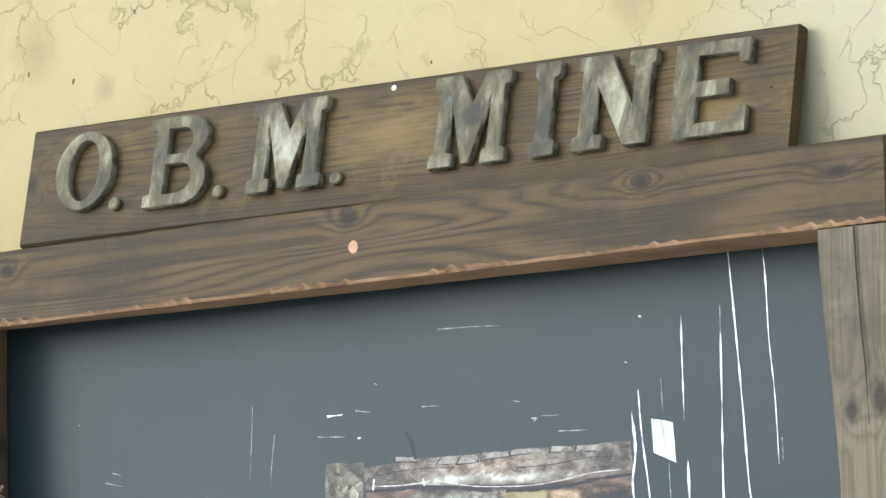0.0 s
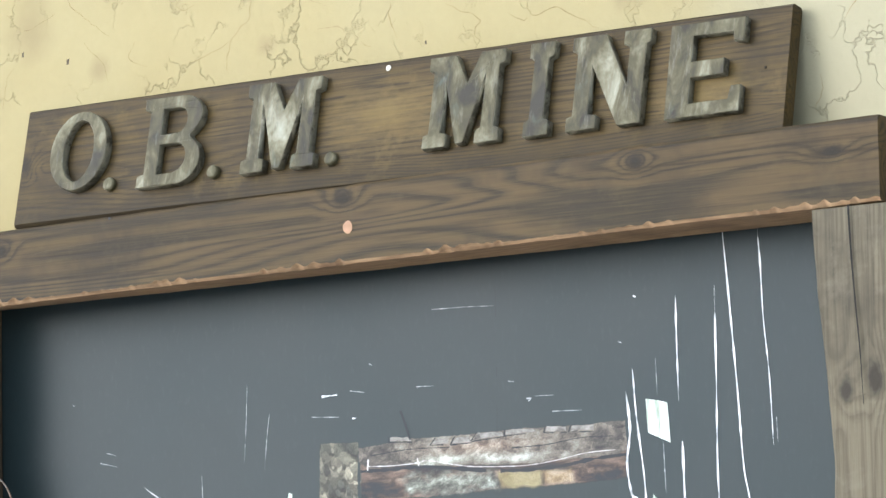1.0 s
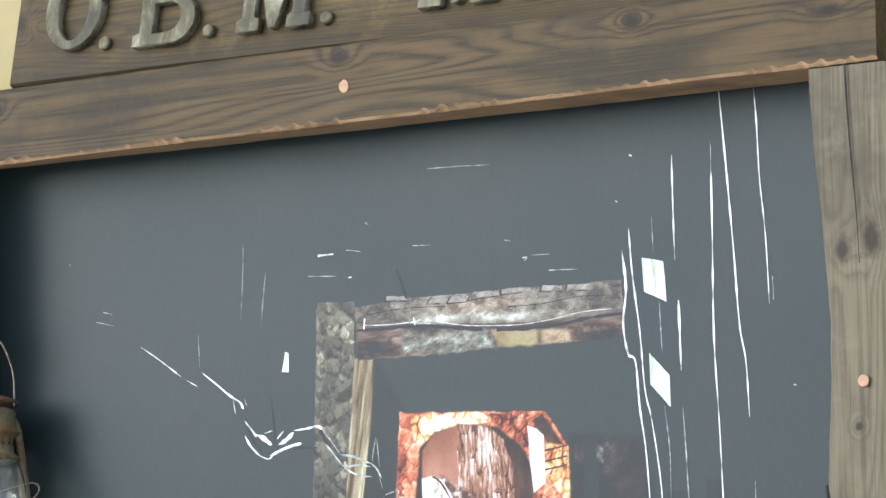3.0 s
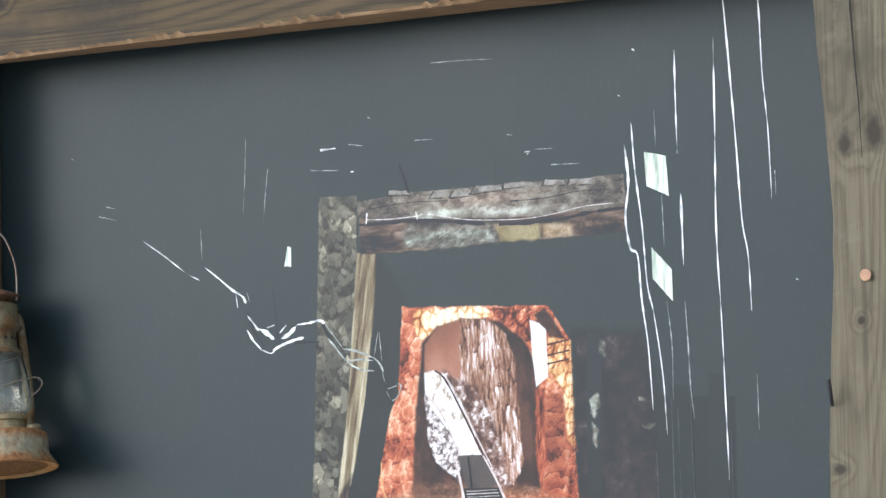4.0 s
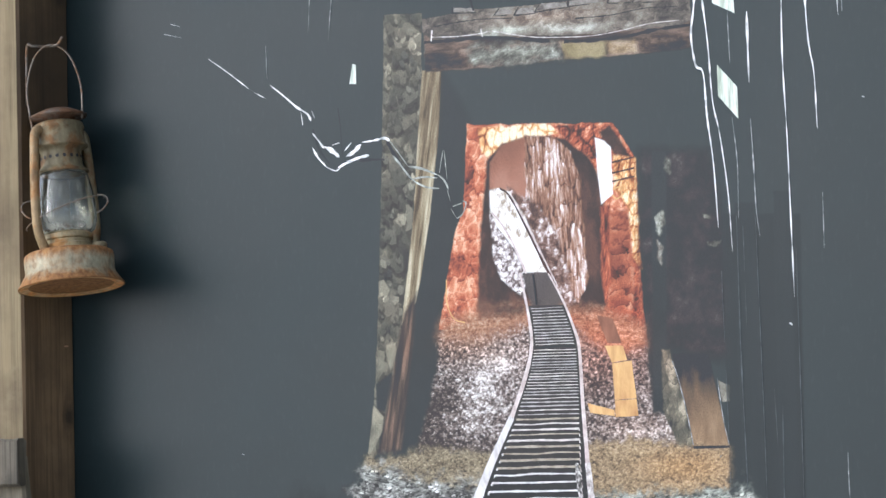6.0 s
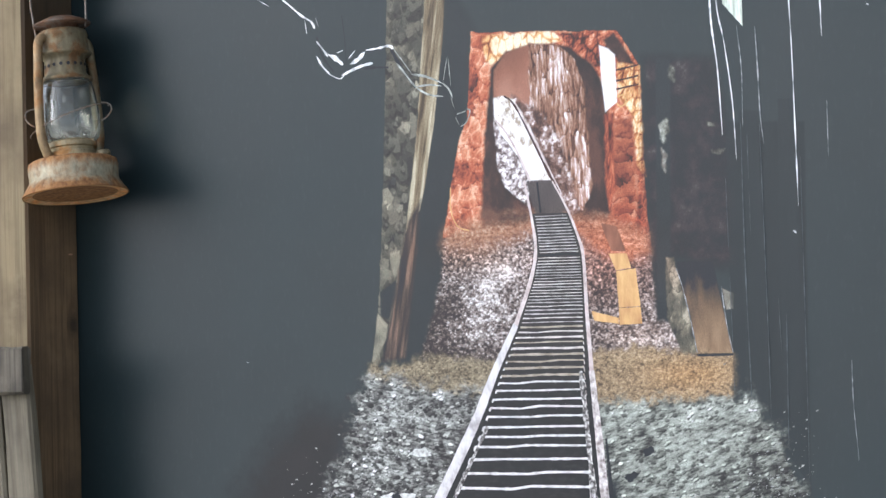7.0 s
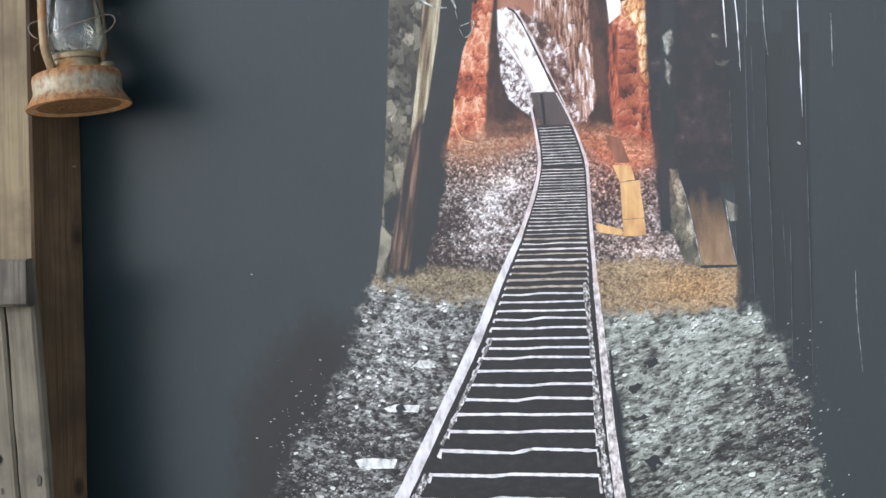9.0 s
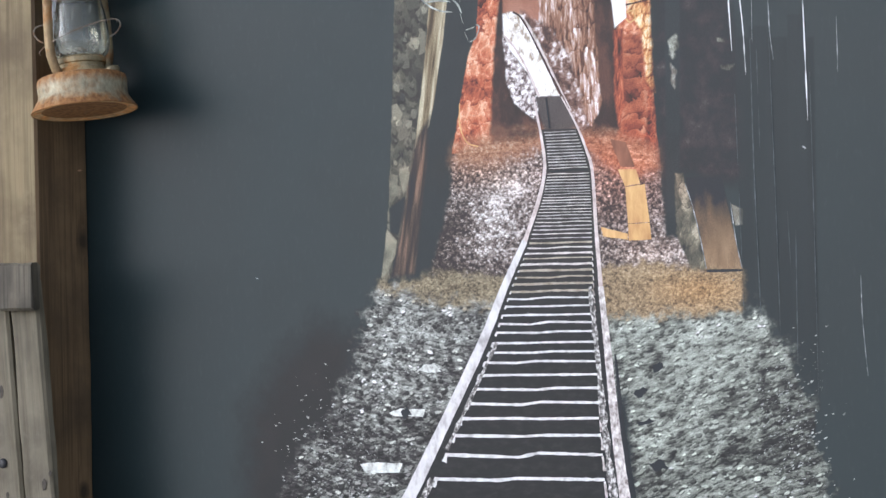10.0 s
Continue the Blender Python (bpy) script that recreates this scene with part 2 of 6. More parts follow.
def print_mat(name, stops, scale=30.0, stretch=(1, 1), detail=8.0, rough=0.65, warp=0.0, turn=0.0, cells=0.0, fade=None, ramp_to=None):
    """Ink on the film: a mottle of tones. fade: (x, z, rx, rz, edge) melts it into black away from a middle;
    ramp_to: (axis, from, to, colour) blends to a second tone along an axis."""
    n = Nodes(name, PRINT_ROUGH, spec=PRINT_SPEC)
    where = n.place((stretch[0], 1, stretch[1]), turn=(0, radians(turn), 0))
    f = n.noise(where, scale, detail, rough, warp)
    if cells:
        c = n.cells(where, scale * cells)
        f = n.math("ADD", n.math("MULTIPLY", f, 0.75), n.math("MULTIPLY", c, 0.3))
    if fade:
        cx, cz, rx, rz, edge = fade
        d = n.place((1 / rx, 0, 1 / rz), (-cx / rx, 0, -cz / rz))
        ln = n.add("ShaderNodeVectorMath")
        ln.operation = "LENGTH"
        n.link(d, ln.inputs[0])
        f = n.math("SUBTRACT", f, n.level(ln.outputs["Value"], 1.0 - edge, 1.0 + edge, 0.0, 0.42))
    tone = n.ramp(f, stops)
    if ramp_to:
        ax, lo, hi, col = ramp_to
        soft = n.math("ADD", n.axis("xyz".index(ax)), n.math("MULTIPLY", n.math("SUBTRACT", f, 0.5), 0.5 * abs(hi - lo)))
        tone = n.mix(n.level(soft, lo, hi), tone, n.mix(0.8, tone, col))
    n.colour(tone)
    return n.bump(n.noise(n.coords, 9.0, 3.0), 0.04, 0.003)


def tank_mat():
    n = Nodes("rust_streaked_tin", 0.6, 0.2, 0.4)
    streak = n.noise(n.place((1, 1, 0.7), (2, 1, 0)), 30.0, 8.0, 0.72, 0.5)
    fine = n.noise(n.place((1, 1, 0.6), (5, 0, 1)), 110.0, 5.0, 0.65)
    rim = n.ramp(n.math("MULTIPLY", n.axis(2), 10.0), [(0.0, (1, 1, 1)), (0.16, (0.55, 0.55, 0.55)), (0.26, (0.12, 0.12, 0.12)), (0.42, (0.1, 0.1, 0.1)), (0.52, (0.5, 0.5, 0.5)), (0.62, (0.9, 0.9, 0.9))])
    mask = n.math("ADD", n.math("MULTIPLY", rim, 0.35), n.math("MULTIPLY", streak, 0.8))
    tin = n.ramp(fine, [(0.3, (0.22, 0.19, 0.12)), (0.55, (0.36, 0.33, 0.22)), (0.78, (0.46, 0.44, 0.32))])
    red = n.ramp(fine, [(0.3, (0.15, 0.065, 0.025)), (0.55, (0.33, 0.165, 0.06)), (0.8, (0.46, 0.27, 0.11))])
    n.colour(n.mix(n.level(mask, 0.40, 0.66), tin, red))
    n.rough(n.level(mask, 0.4, 0.65, 0.45, 0.85))
    return n.bump(n.math("ADD", streak, fine), 0.4, 0.0012)


def plain(name, tone, rough=0.5, metal=0.0, var=0.2, scale=40.0):
    n = Nodes(name, rough, metal)
    return n.colour(n.ramp(n.noise(n.coords, scale), [(0.3, tuple(c * (1 - var) for c in tone)), (0.7, tuple(min(1, c * (1 + var)) for c in tone))])).bump(n.noise(n.coords, scale * 2), 0.15, 0.001)


def glass_mat():
    """Clear old glass; pale streaks running down it are reflections painted as a matt coat."""
    n = Nodes("old_glass", 0.02)
    n.bsdf.inputs["Transmission Weight"].default_value = 1.0
    n.bsdf.inputs["IOR"].default_value = 1.45
    n.colour((0.90, 0.92, 0.88))
    pale_glint = n.add("ShaderNodeBsdfDiffuse")
    pale_glint.inputs["Color"].default_value = (0.42, 0.43, 0.37, 1)
    # mask of the painted reflections: upright patches, stronger towards the foot
    patch = n.noise(n.place((1, 1, 0.45), (2, 5, 1)), 42.0, 4.0, 0.55, 0.6)
    fine = n.noise(n.place((1, 1, 0.3)), 120.0, 4.0, 0.6)
    low = n.level(n.axis(2), 0.10, 0.19, 0.14, -0.06)
    mask = n.math("ADD", n.math("ADD", patch, low), n.math("MULTIPLY", n.math("SUBTRACT", fine, 0.5), 0.25))
    blend = n.add("ShaderNodeMixShader")
    n.link(n.level(mask, 0.56, 0.74, 0.03, 0.62), blend.inputs[0])
    n.link(n.bsdf.outputs[0], blend.inputs[1])
    n.link(pale_glint.outputs[0], blend.inputs[2])
    n.link(blend.outputs[0], n.tree.nodes["Material Output"].inputs["Surface"])
    return n.mat


knot_wood = plain("nail_hole", (0.02, 0.015, 0.01), 0.9)
wall_mat = plaster()
crack = crack_mat()
letter_mat = patina()
letter_rim_mat = rust("worn_letter_rim", (0.25, 0.235, 0.165), (0.085, 0.078, 0.05), 0.42, 6.0, 26.0)
panel = panel_mat()
lantern_rust = rust("rusty_tin", (0.37, 0.30, 0.165), (0.34, 0.18, 0.06), 0.50, 1.0)
lantern_tank = tank_mat()
lantern_grey = rust("weathered_tin", (0.21, 0.175, 0.098), (0.19, 0.105, 0.042), 0.45, 3.0)
lantern_dark = rust("brown_tin", (0.16, 0.13, 0.10), (0.16, 0.085, 0.045), 0.6, 5.0)
lantern_orange = rust("orange_rust", (0.33, 0.23, 0.115), (0.34, 0.18, 0.07), 0.5, 7.0)
wire_mat = rust("old_wire", (0.24, 0.21, 0.17), (0.22, 0.13, 0.07), 0.5, 9.0, 60.0)
screw_mat = plain("zinc", (0.48, 0.45, 0.38), 0.5, 0.4, 0.3, 160.0)
plug_mat = plain("pale_plug", (0.40, 0.235, 0.135), 0.7)
black_iron = plain("black_iron", (0.03, 0.03, 0.032), 0.55, 0.4)
# orange rust, its colour raised to carry light bounced off the ground
lit_underside_rust = rust("bounce_lit_rust", (0.84, 0.55, 0.26), (0.86, 0.44, 0.16), 0.6, 4.0)
glass = glass_mat()
ground_mat = plain("grey_ground", (0.53, 0.50, 0.46), 0.9, 0.0, 0.3, 3.0)

# ---- mesh helpers ----


def mesh_of(bm, name, *mats, smooth=False):
    me = bpy.data.meshes.new(name)
    bmesh.ops.recalc_face_normals(bm, faces=bm.faces)
    bm.to_mesh(me)
    bm.free()
    for m in mats:
        me.materials.append(m)
    if smooth:
        for p in me.polygons:
            p.use_smooth = True
    return me


def part(name, bm, material, parent, label="", smooth=False):
    mats = material if isinstance(material, (list, tuple)) else [material]
    ob = new(name, mesh_of(bm, name, *mats, smooth=smooth))
    ob.parent = parent
    return tagged(ob, label)


def box(x0, y0, z0, x1, y1, z1, bevel=0.0):
    bm = bmesh.new()
    bmesh.ops.create_cube(bm, size=1)
    bmesh.ops.scale(bm, vec=(x1 - x0, y1 - y0, z1 - z0), verts=bm.verts)
    bmesh.ops.translate(bm, vec=((x0 + x1) / 2, (y0 + y1) / 2, (z0 + z1) / 2), verts=bm.verts)
    if bevel:
        bmesh.ops.bevel(bm, geom=bm.edges[:], offset=bevel, segments=2, affect="EDGES")
    return bm


def timber(length, w, d, seed, step=0.02, worn=0.004, chip=0.0, chip_edge=()):
    """A sawn timber along +z, w wide in x and d deep in y about the axis, with worn, uneven arrises. chip bites into the edges named."""
    bm = bmesh.new()
    rings = []
    count = max(2, int(length / step))
    corner = [(-1, -1), (1, -1), (1, 1), (-1, 1)]
    for i in range(count + 1):
        z = length * i / count
        ring = []
        for k, (sx, sy) in enumerate(corner):
            nx, ny = sx * w / 2, sy * d / 2
            wob = noise.noise((z * 4.0, k * 7.3, seed)) * worn + noise.noise((z * 17.0, k * 3.1, seed + 5)) * worn * 0.5
            cut = 0.004 + worn * 0.6 * (0.5 + 0.5 * noise.noise((z * 11.0, k, seed + 9)))
            if k in chip_edge:
                bite = max(0.0, noise.noise((z * 6.0, k, seed + 20)) + 0.6 * noise.noise((z * 55.0, k, seed + 30)))
                cut += chip * min(1.0, bite * 2.2)
            ax, ay = nx + wob * sx * 0.5, ny + wob * sy * 0.5
            a, b = (ax - sx * cut, ay), (ax, ay - sy * cut)
            if sx * sy < 0:
                a, b = a, b
            else:
                a, b = b, a
            ring += [bm.verts.new((*a, z)), bm.verts.new((*b, z))]
        rings.append(ring)
    for r0, r1 in zip(rings, rings[1:]):
        for k in range(8):
            bm.faces.new((r0[k], r0[(k + 1) % 8], r1[(k + 1) % 8], r1[k]))
    bm.faces.new(list(reversed(rings[0])))
    bm.faces.new(rings[-1])
    return bm


def lathe(profile, segs=40, caps=True):
    bm = bmesh.new()
    rings = []
    for r, z in profile:
        rings.append([bm.verts.new((r * math.cos(2 * math.pi * k / segs), r * math.sin(2 * math.pi * k / segs), z)) for k in range(segs)])
    for a, b in zip(rings, rings[1:]):
        for k in range(segs):
            bm.faces.new((a[k], a[(k + 1) % segs], b[(k + 1) % segs], b[k]))
    if caps:
        bm.faces.new(list(reversed(rings[0])))
        bm.faces.new(rings[-1])
    return bm


def smooth_path(pts, per=8):
    """Catmull-Rom through the points."""
    P = [Vector(p) for p in pts]
    P = [P[0] * 2 - P[1], *P, P[-1] * 2 - P[-2]]
    out = []
    for i in range(1, len(P) - 2):
        for k in range(per):
            t = k / per
            a, b, c, d = P[i - 1], P[i], P[i + 1], P[i + 2]
            out.append(0.5 * ((2 * b) + (c - a) * t + (2 * a - 5 * b + 4 * c - d) * t * t + (3 * b - a - 3 * c + d) * t ** 3))
    return [*out, P[-2]]


def tube(pts, r, segs=8, flat=1.0):
    bm = bmesh.new()
    rings = []
    for i, p in enumerate(pts):
        way = (pts[min(i + 1, len(pts) - 1)] - pts[max(i - 1, 0)]).normalized()
        side = way.cross(Vector((0.3, 0.9, 0.2))).normalized()
        up = way.cross(side)
        rings.append([bm.verts.new(p + side * r * math.cos(2 * math.pi * k / segs) + up * r * flat * math.sin(2 * math.pi * k / segs)) for k in range(segs)])
    for a, b in zip(rings, rings[1:]):
        for k in range(segs):
            bm.faces.new((a[k], a[(k + 1) % segs], b[(k + 1) % segs], b[k]))
    bm.faces.new(list(reversed(rings[0])))
    bm.faces.new(rings[-1])
    return bm


def thing(name, at=(0, 0, 0)):
    ob = new(name)
    ob.empty_display_size = 0.05
    ob.matrix_world = Matrix.Translation(at) if not isinstance(at, Matrix) else at
    return ob


# ---- the setting ----
bm = bmesh.new()
bmesh.ops.create_grid(bm, x_segments=2, y_segments=2, size=400)
tagged(new("ground", mesh_of(bm, "ground", ground_mat)), "grey gravelled ground in front of the building", "ground", kind="structure")
wall_front = 0.012
tagged(new("wall_north", mesh_of(box(-7, wall_front, 0, 7, 0.3, 3.4), "wall_north", wall_mat)), "cream-yellow cracked plaster wall of the building", "wall", kind="structure")

# ---- the timber frame ----
BEAM_TOP, BEAM_LOW, DEEP = 2.318, 2.183, 0.14
frame_beam = thing("lintel_beam", (0, 0, BEAM_LOW))
tagged(frame_beam, "dark brown stained timber lintel with a chipped lower edge", "beam")
bm = timber(2.2, BEAM_TOP - BEAM_LOW, DEEP, 3.0, 0.003, 0.003, 0.0075, (1,))
bm.transform(Matrix.Translation((-1.245, -DEEP / 2, (BEAM_TOP - BEAM_LOW) / 2)) @ Matrix.Rotation(radians(90), 4, "Y"))
for v in bm.verts:
    if v.co.y < -DEEP / 2:  # the front sags a little towards the tan post
        v.co.z += 0.0085 * (v.co.x - 0.85) + 0.003
bm.normal_update()
beam_body = part("timber", bm, [beam_wood, raw_wood], frame_beam)
for p in beam_body.data.polygons:
    if p.normal.z < -0.25:
        p.material_index = 1
left_post = thing("timber_post", (-1.03, -DEEP / 2, 0))
tagged(left_post, "tan brown square timber post carrying the lintel", "post", "frame posts")
part("timber", timber(BEAM_LOW - 0.001, 0.135, DEEP, 11.0, 0.03, 0.003), [tan_wood, shaded_side_wood], left_post)
right_post = thing("timber_post", (0.905, -DEEP / 2, 0))
tagged(right_post, "weathered grey-tan timber post with knots and a long split", "post", "frame posts")
bm = timber(BEAM_LOW - 0.001, 0.14, DEEP, 23.0, 0.012, 0.005)
WANE = ((0.0, 0.836), (1.20, 0.838), (1.40, 0.836), (1.55, 0.845), (1.70, 0.854), (1.79, 0.856), (1.92, 0.846), (2.05, 0.836), (2.19, 0.829))
for v in bm.verts:
    if v.co.x < 0:  # the waney edge beside the mural
        v.co.x += np.interp(v.co.z, [q[0] for q in WANE], [q[1] for q in WANE]) - 0.835
part("timber", bm, post_wood, right_post)
# the face towards the mural takes the copy with painted shade
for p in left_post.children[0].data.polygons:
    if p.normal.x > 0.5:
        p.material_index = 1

# ---- the mural ----
mural = thing("mural", (0, 0, 0))
tagged(mural, "large black printed mural of a mine tunnel with rails", "mural")
part("panel", box(-1.10, 0.0, 0.12, 0.98, 0.0118, BEAM_LOW + 0.05), panel, mural)

# ---- the sign ----
SIGN_TURN = pose(0, -0.070, BEAM_TOP, -12.5)
sign = thing("sign_board", SIGN_TURN)
tagged(sign, "brown stained wooden name board leaning above the lintel", "sign")
bm = timber(1.618, 0.225, 0.03, 31.0, 0.03, 0.0015)
bm.transform(Matrix.Translation((-0.8765, 0.015, 0.1175)) @ Matrix.Rotation(radians(90), 4, "Y"))
part("board", bm, sign_wood, sign)

for at in ((-0.063, 0.215), (0.700, 0.123)):
    size = 0.0055 if at[0] < 0.3 else 0.0022
    bm = lathe([(size, 0.0), (size, 0.0008), (size * 0.7, 0.0016), (size * 0.2, 0.0012)], 14)
    bm.transform(Matrix.Translation((at[0], -0.0005, at[1])) @ Matrix.Rotation(radians(90), 4, "X"))
    part("screw", bm, screw_mat if at[0] < 0.3 else knot_wood, sign, "bright screw head" if at[0] < 0.3 else "small nail hole")


def outline_mesh(loops, thick, bevel):
    """A flat letter shape, its hollows cut out, thick towards -y with bevelled rims."""
    cu = bpy.data.curves.new("outline", "CURVE")
    cu.dimensions, cu.fill_mode = "2D", "BOTH"
    cu.extrude, cu.bevel_depth, cu.bevel_resolution = thick / 2 - bevel, bevel, 1
    cu.offset = -bevel
    for loop in loops:
        sp = cu.splines.new("POLY")
        sp.points.add(len(loop) - 1)
        for q, (x, y) in zip(sp.points, loop):
            q.co = (x, y, 0, 1)
        sp.use_cyclic_u = True
    ob = bpy.data.objects.new("outline", cu)
    scene.collection.objects.link(ob)
    me = bpy.data.meshes.new_from_object(ob.evaluated_get(bpy.context.evaluated_depsgraph_get()))
    bpy.data.objects.remove(ob)
    bm = bmesh.new()
    bm.from_mesh(me)
    bm.transform(Matrix.Translation((0, -thick / 2, 0)) @ Matrix.Rotation(radians(90), 4, "X"))
    return bm


def ring(cx, cy, rx, ry, n=40, a0=0.0, a1=360.0):
    full = a1 - a0 >= 360
    return [(cx + rx * math.cos(radians(a0 + (a1 - a0) * k / (n if full else n - 1))), cy + ry * math.sin(radians(a0 + (a1 - a0) * k / (n if full else n - 1)))) for k in range(n)]


SHAPES = {
    "O": [ring(0.5, 0.5, 0.5, 0.5), ring(0.5, 0.5, 0.27, 0.385)],
    "B": [[(0, 0), (0, 0.13), (0.1, 0.15), (0.1, 0.86), (0, 0.88), (0, 1), (0.5, 1), *ring(0.62, 0.76, 0.34, 0.24, 12, 80, -60), *ring(0.64, 0.27, 0.36, 0.27, 14, 62, -88), (0.5, 0)],
          [(0.31, 0.13), (0.31, 0.465), (0.56, 0.465), *ring(0.57, 0.30, 0.19, 0.165, 8, 80, -80), (0.56, 0.13)],
          [(0.31, 0.575), (0.31, 0.87), (0.56, 0.87), *ring(0.57, 0.72, 0.155, 0.145, 8, 80, -80), (0.56, 0.575)]],
    "M": [[(0, 1), (.34, 1), (.52, .66), (.68, 1), (1, 1), (1, .86), (.93, .84), (.93, .16), (1, .14), (1, 0), (.69, 0), (.69, .14), (.76, .16), (.76, .76), (.54, .02), (.44, .02), (.23, .74), (.23, .16), (.31, .14), (.31, 0), (0, 0), (0, .14), (.07, .16), (.07, .84), (0, .86)]],
    "I": [[(0, 1), (1, 1), (1, .85), (.78, .82), (.78, .18), (1, .15), (1, 0), (0, 0), (0, .15), (.2, .18), (.2, .82), (0, .85)]],
    "N": [[(0, 1), (.42, 1), (.74, .40), (.74, .84), (.66, .86), (.66, 1), (1, 1), (1, .86), (.95, .84), (.95, 0), (.66, 0), (.27, .68), (.27, .16), (.38, .14), (.38, 0), (0, 0), (0, .14), (.07, .16), (.07, .84), (0, .86)]],
    "E": [[(0, 1), (1, 1), (1, .74), (.86, .76), (.84, .86), (.31, .86), (.31, .585), (.76, .585), (.76, .415), (.31, .415), (.31, .14), (.84, .14), (.87, .28), (1, .28), (1, 0), (0, 0)]],
}
LETTER_DEEP = 0.017


def letter(char, low, high):
    """One cast letter of the sign, its feet at low and its top corner at high, in metres along and up the board."""
    (x0, z0), (x1, z1) = low, high
    loops = [[(x0 + u * (x1 - x0), z0 + v * (z1 - z0)) for u, v in loop] for loop in SHAPES[char]]
    bm = outline_mesh(loops, LETTER_DEEP, 0.0014)
    for v in bm.verts:
        v.co.y += 0.0012 * noise.noise((v.co.x * 60, v.co.z * 60, 3))
    bm.normal_update()
    for f in bm.faces:
        f.material_index = 1 if abs(f.normal.y) < 0.9 else 0
    return part("letter", bm, [letter_mat, letter_rim_mat], sign, "cast letter %s in worn patinated bronze" % char)


def stop(at):
    bm = lathe([(0.0125, 0.0), (0.0125, 0.008), (0.010, 0.011), (0.004, 0.012)], 20)
    bm.transform(Matrix.Translation((at[0], 0, at[1])) @ Matrix.Rotation(radians(90), 4, "X"))
    part("full_stop", bm, letter_mat, sign, "round bronze full stop", smooth=False)


SIGN_WORDS = [
    ("O", (-0.797, 0.056), (-0.666, 0.207)), ("B", (-0.585, 0.044), (-0.447, 0.212)), ("M", (-0.352, 0.046), (-0.192, 0.212)),
    ("M", (0.038, 0.049), (0.194, 0.214)), ("I", (0.244, 0.048), (0.294, 0.215)), ("N", (0.330, 0.048), (0.484, 0.214)), ("E", (0.523, 0.047), (0.665, 0.211)),
]
for char, low, high in SIGN_WORDS:
    letter(char, low, high)
for at in ((-0.657, 0.063), (-0.420, 0.061), (-0.162, 0.058)):
    stop(at)

# ---- knots, plugs and splits of the frame ----


def disc(parent, at, rx, rz, y, mat=knot_wood, name="plug", label="", rag=1.0):
    bm = lathe([(1.0, 0.0), (0.85, 0.0004), (0.55, 0.0004), (0.2, 0.0002)], 30)
    for v in bm.verts:
        w = 1 + rag * 0.35 * noise.noise((v.co.x * 1.6, v.co.y * 1.6, at[0] * 9)) + rag * 0.15 * noise.noise((v.co.x * 5, v.co.y * 5, at[0] * 9))
        v.co.x *= rx * w
        v.co.y *= rz * w
    bm.transform(Matrix.Rotation(radians(90), 4, "X"))
    ob = part(name, bm, mat, parent, label)
    ob.matrix_world = Matrix.Translation((at[0], y, at[1]))
    return ob


bpy.context.view_layer.update()
FRONT = -DEEP - 0.0015
disc(frame_beam, (-0.071, 2.240), 0.010, 0.011, FRONT, plug_mat, "plug", "pale round wooden plug", 0.25)
disc(right_post, (0.916, 1.687), 0.010, 0.009, FRONT - 0.003, plug_mat, "plug", "pale round wooden plug", 0.25)
bm = bmesh.new()
ends = [(0.9, 2.183), (0.903, 2.10), (0.908, 2.02), (0.913, 1.95), (0.916, 1.87)]
rows = []
for k, q in enumerate(smooth_path([(a, FRONT - 0.0035, b) for a, b in ends], 5)):
    w = 0.0024 * (1 - 0.6 * k / 20) * (0.8 + 0.4 * noise.noise((k * 1.7, 0, 1)))
    rows.append((bm.verts.new(q - Vector((w, 0, 0))), bm.verts.new(q + Vector((w, 0, 0)))))
for a, b in zip(rows, rows[1:]):
    bm.faces.new((a[0], a[1], b[1], b[0]))
part("split", bm, plain("dark_split", (0.012, 0.010, 0.008), 0.9), right_post, "long dark drying split").matrix_world = Matrix()
bm = tube(smooth_path([(0.852, -0.146, 1.487), (0.857, -0.160, 1.507), (0.857, -0.165, 1.527)], 4), 0.003)
tagged(new("hook", mesh_of(bm, "hook", black_iron)), "small black iron hook in the weathered post", "hook")

disc(frame_beam, (-0.592, 2.305), 0.0035, 0.0030, FRONT, black_iron, "nail_hole", "", 0.3)
ob = disc(left_post, (0.3, 0.2), 0.006, 0.0016, 0, plug_mat, "nick", "", 0.5)
ob.matrix_world = Matrix.Translation((-0.959, -0.026, 1.329)) @ Matrix.Rotation(radians(90), 4, "Z")

# ---- the print on the mural, laid as thin films of ink ----
LAYER = 0.0001


def ragged(pts, rag, step=0.006):
    out = []
    for (x0, z0), (x1, z1) in zip(pts, [*pts[1:], pts[0]]):
        d = math.hypot(x1 - x0, z1 - z0)
        n = max(1, int(d / step))
        nx, nz = -(z1 - z0) / max(d, 1e-6), (x1 - x0) / max(d, 1e-6)
        for k in range(n):
            x, z = x0 + (x1 - x0) * k / n, z0 + (z1 - z0) * k / n
            j = rag * (noise.noise((x * 55, z * 55, 2)) + 0.6 * noise.noise((x * 150, z * 150, 7)))
            out.append((x + nx * j, z + nz * j))
    return out


def ink(name, pts, mat, layer=1, rag=0.0015, label=""):
    bm = bmesh.new()
    bm.faces.new([bm.verts.new((x, -layer * LAYER, z)) for x, z in (ragged(pts, rag) if rag else pts)])
    bmesh.ops.triangulate(bm, faces=bm.faces[:])
    bm.normal_update()
    if sum(f.normal.y for f in bm.faces) > 0:
        bmesh.ops.reverse_faces(bm, faces=bm.faces[:])
    me = bpy.data.meshes.new(name)
    bm.to_mesh(me)
    bm.free()
    me.materials.append(mat)
    ob = new(name, me)
    ob.parent = mural
    return tagged(ob, label)


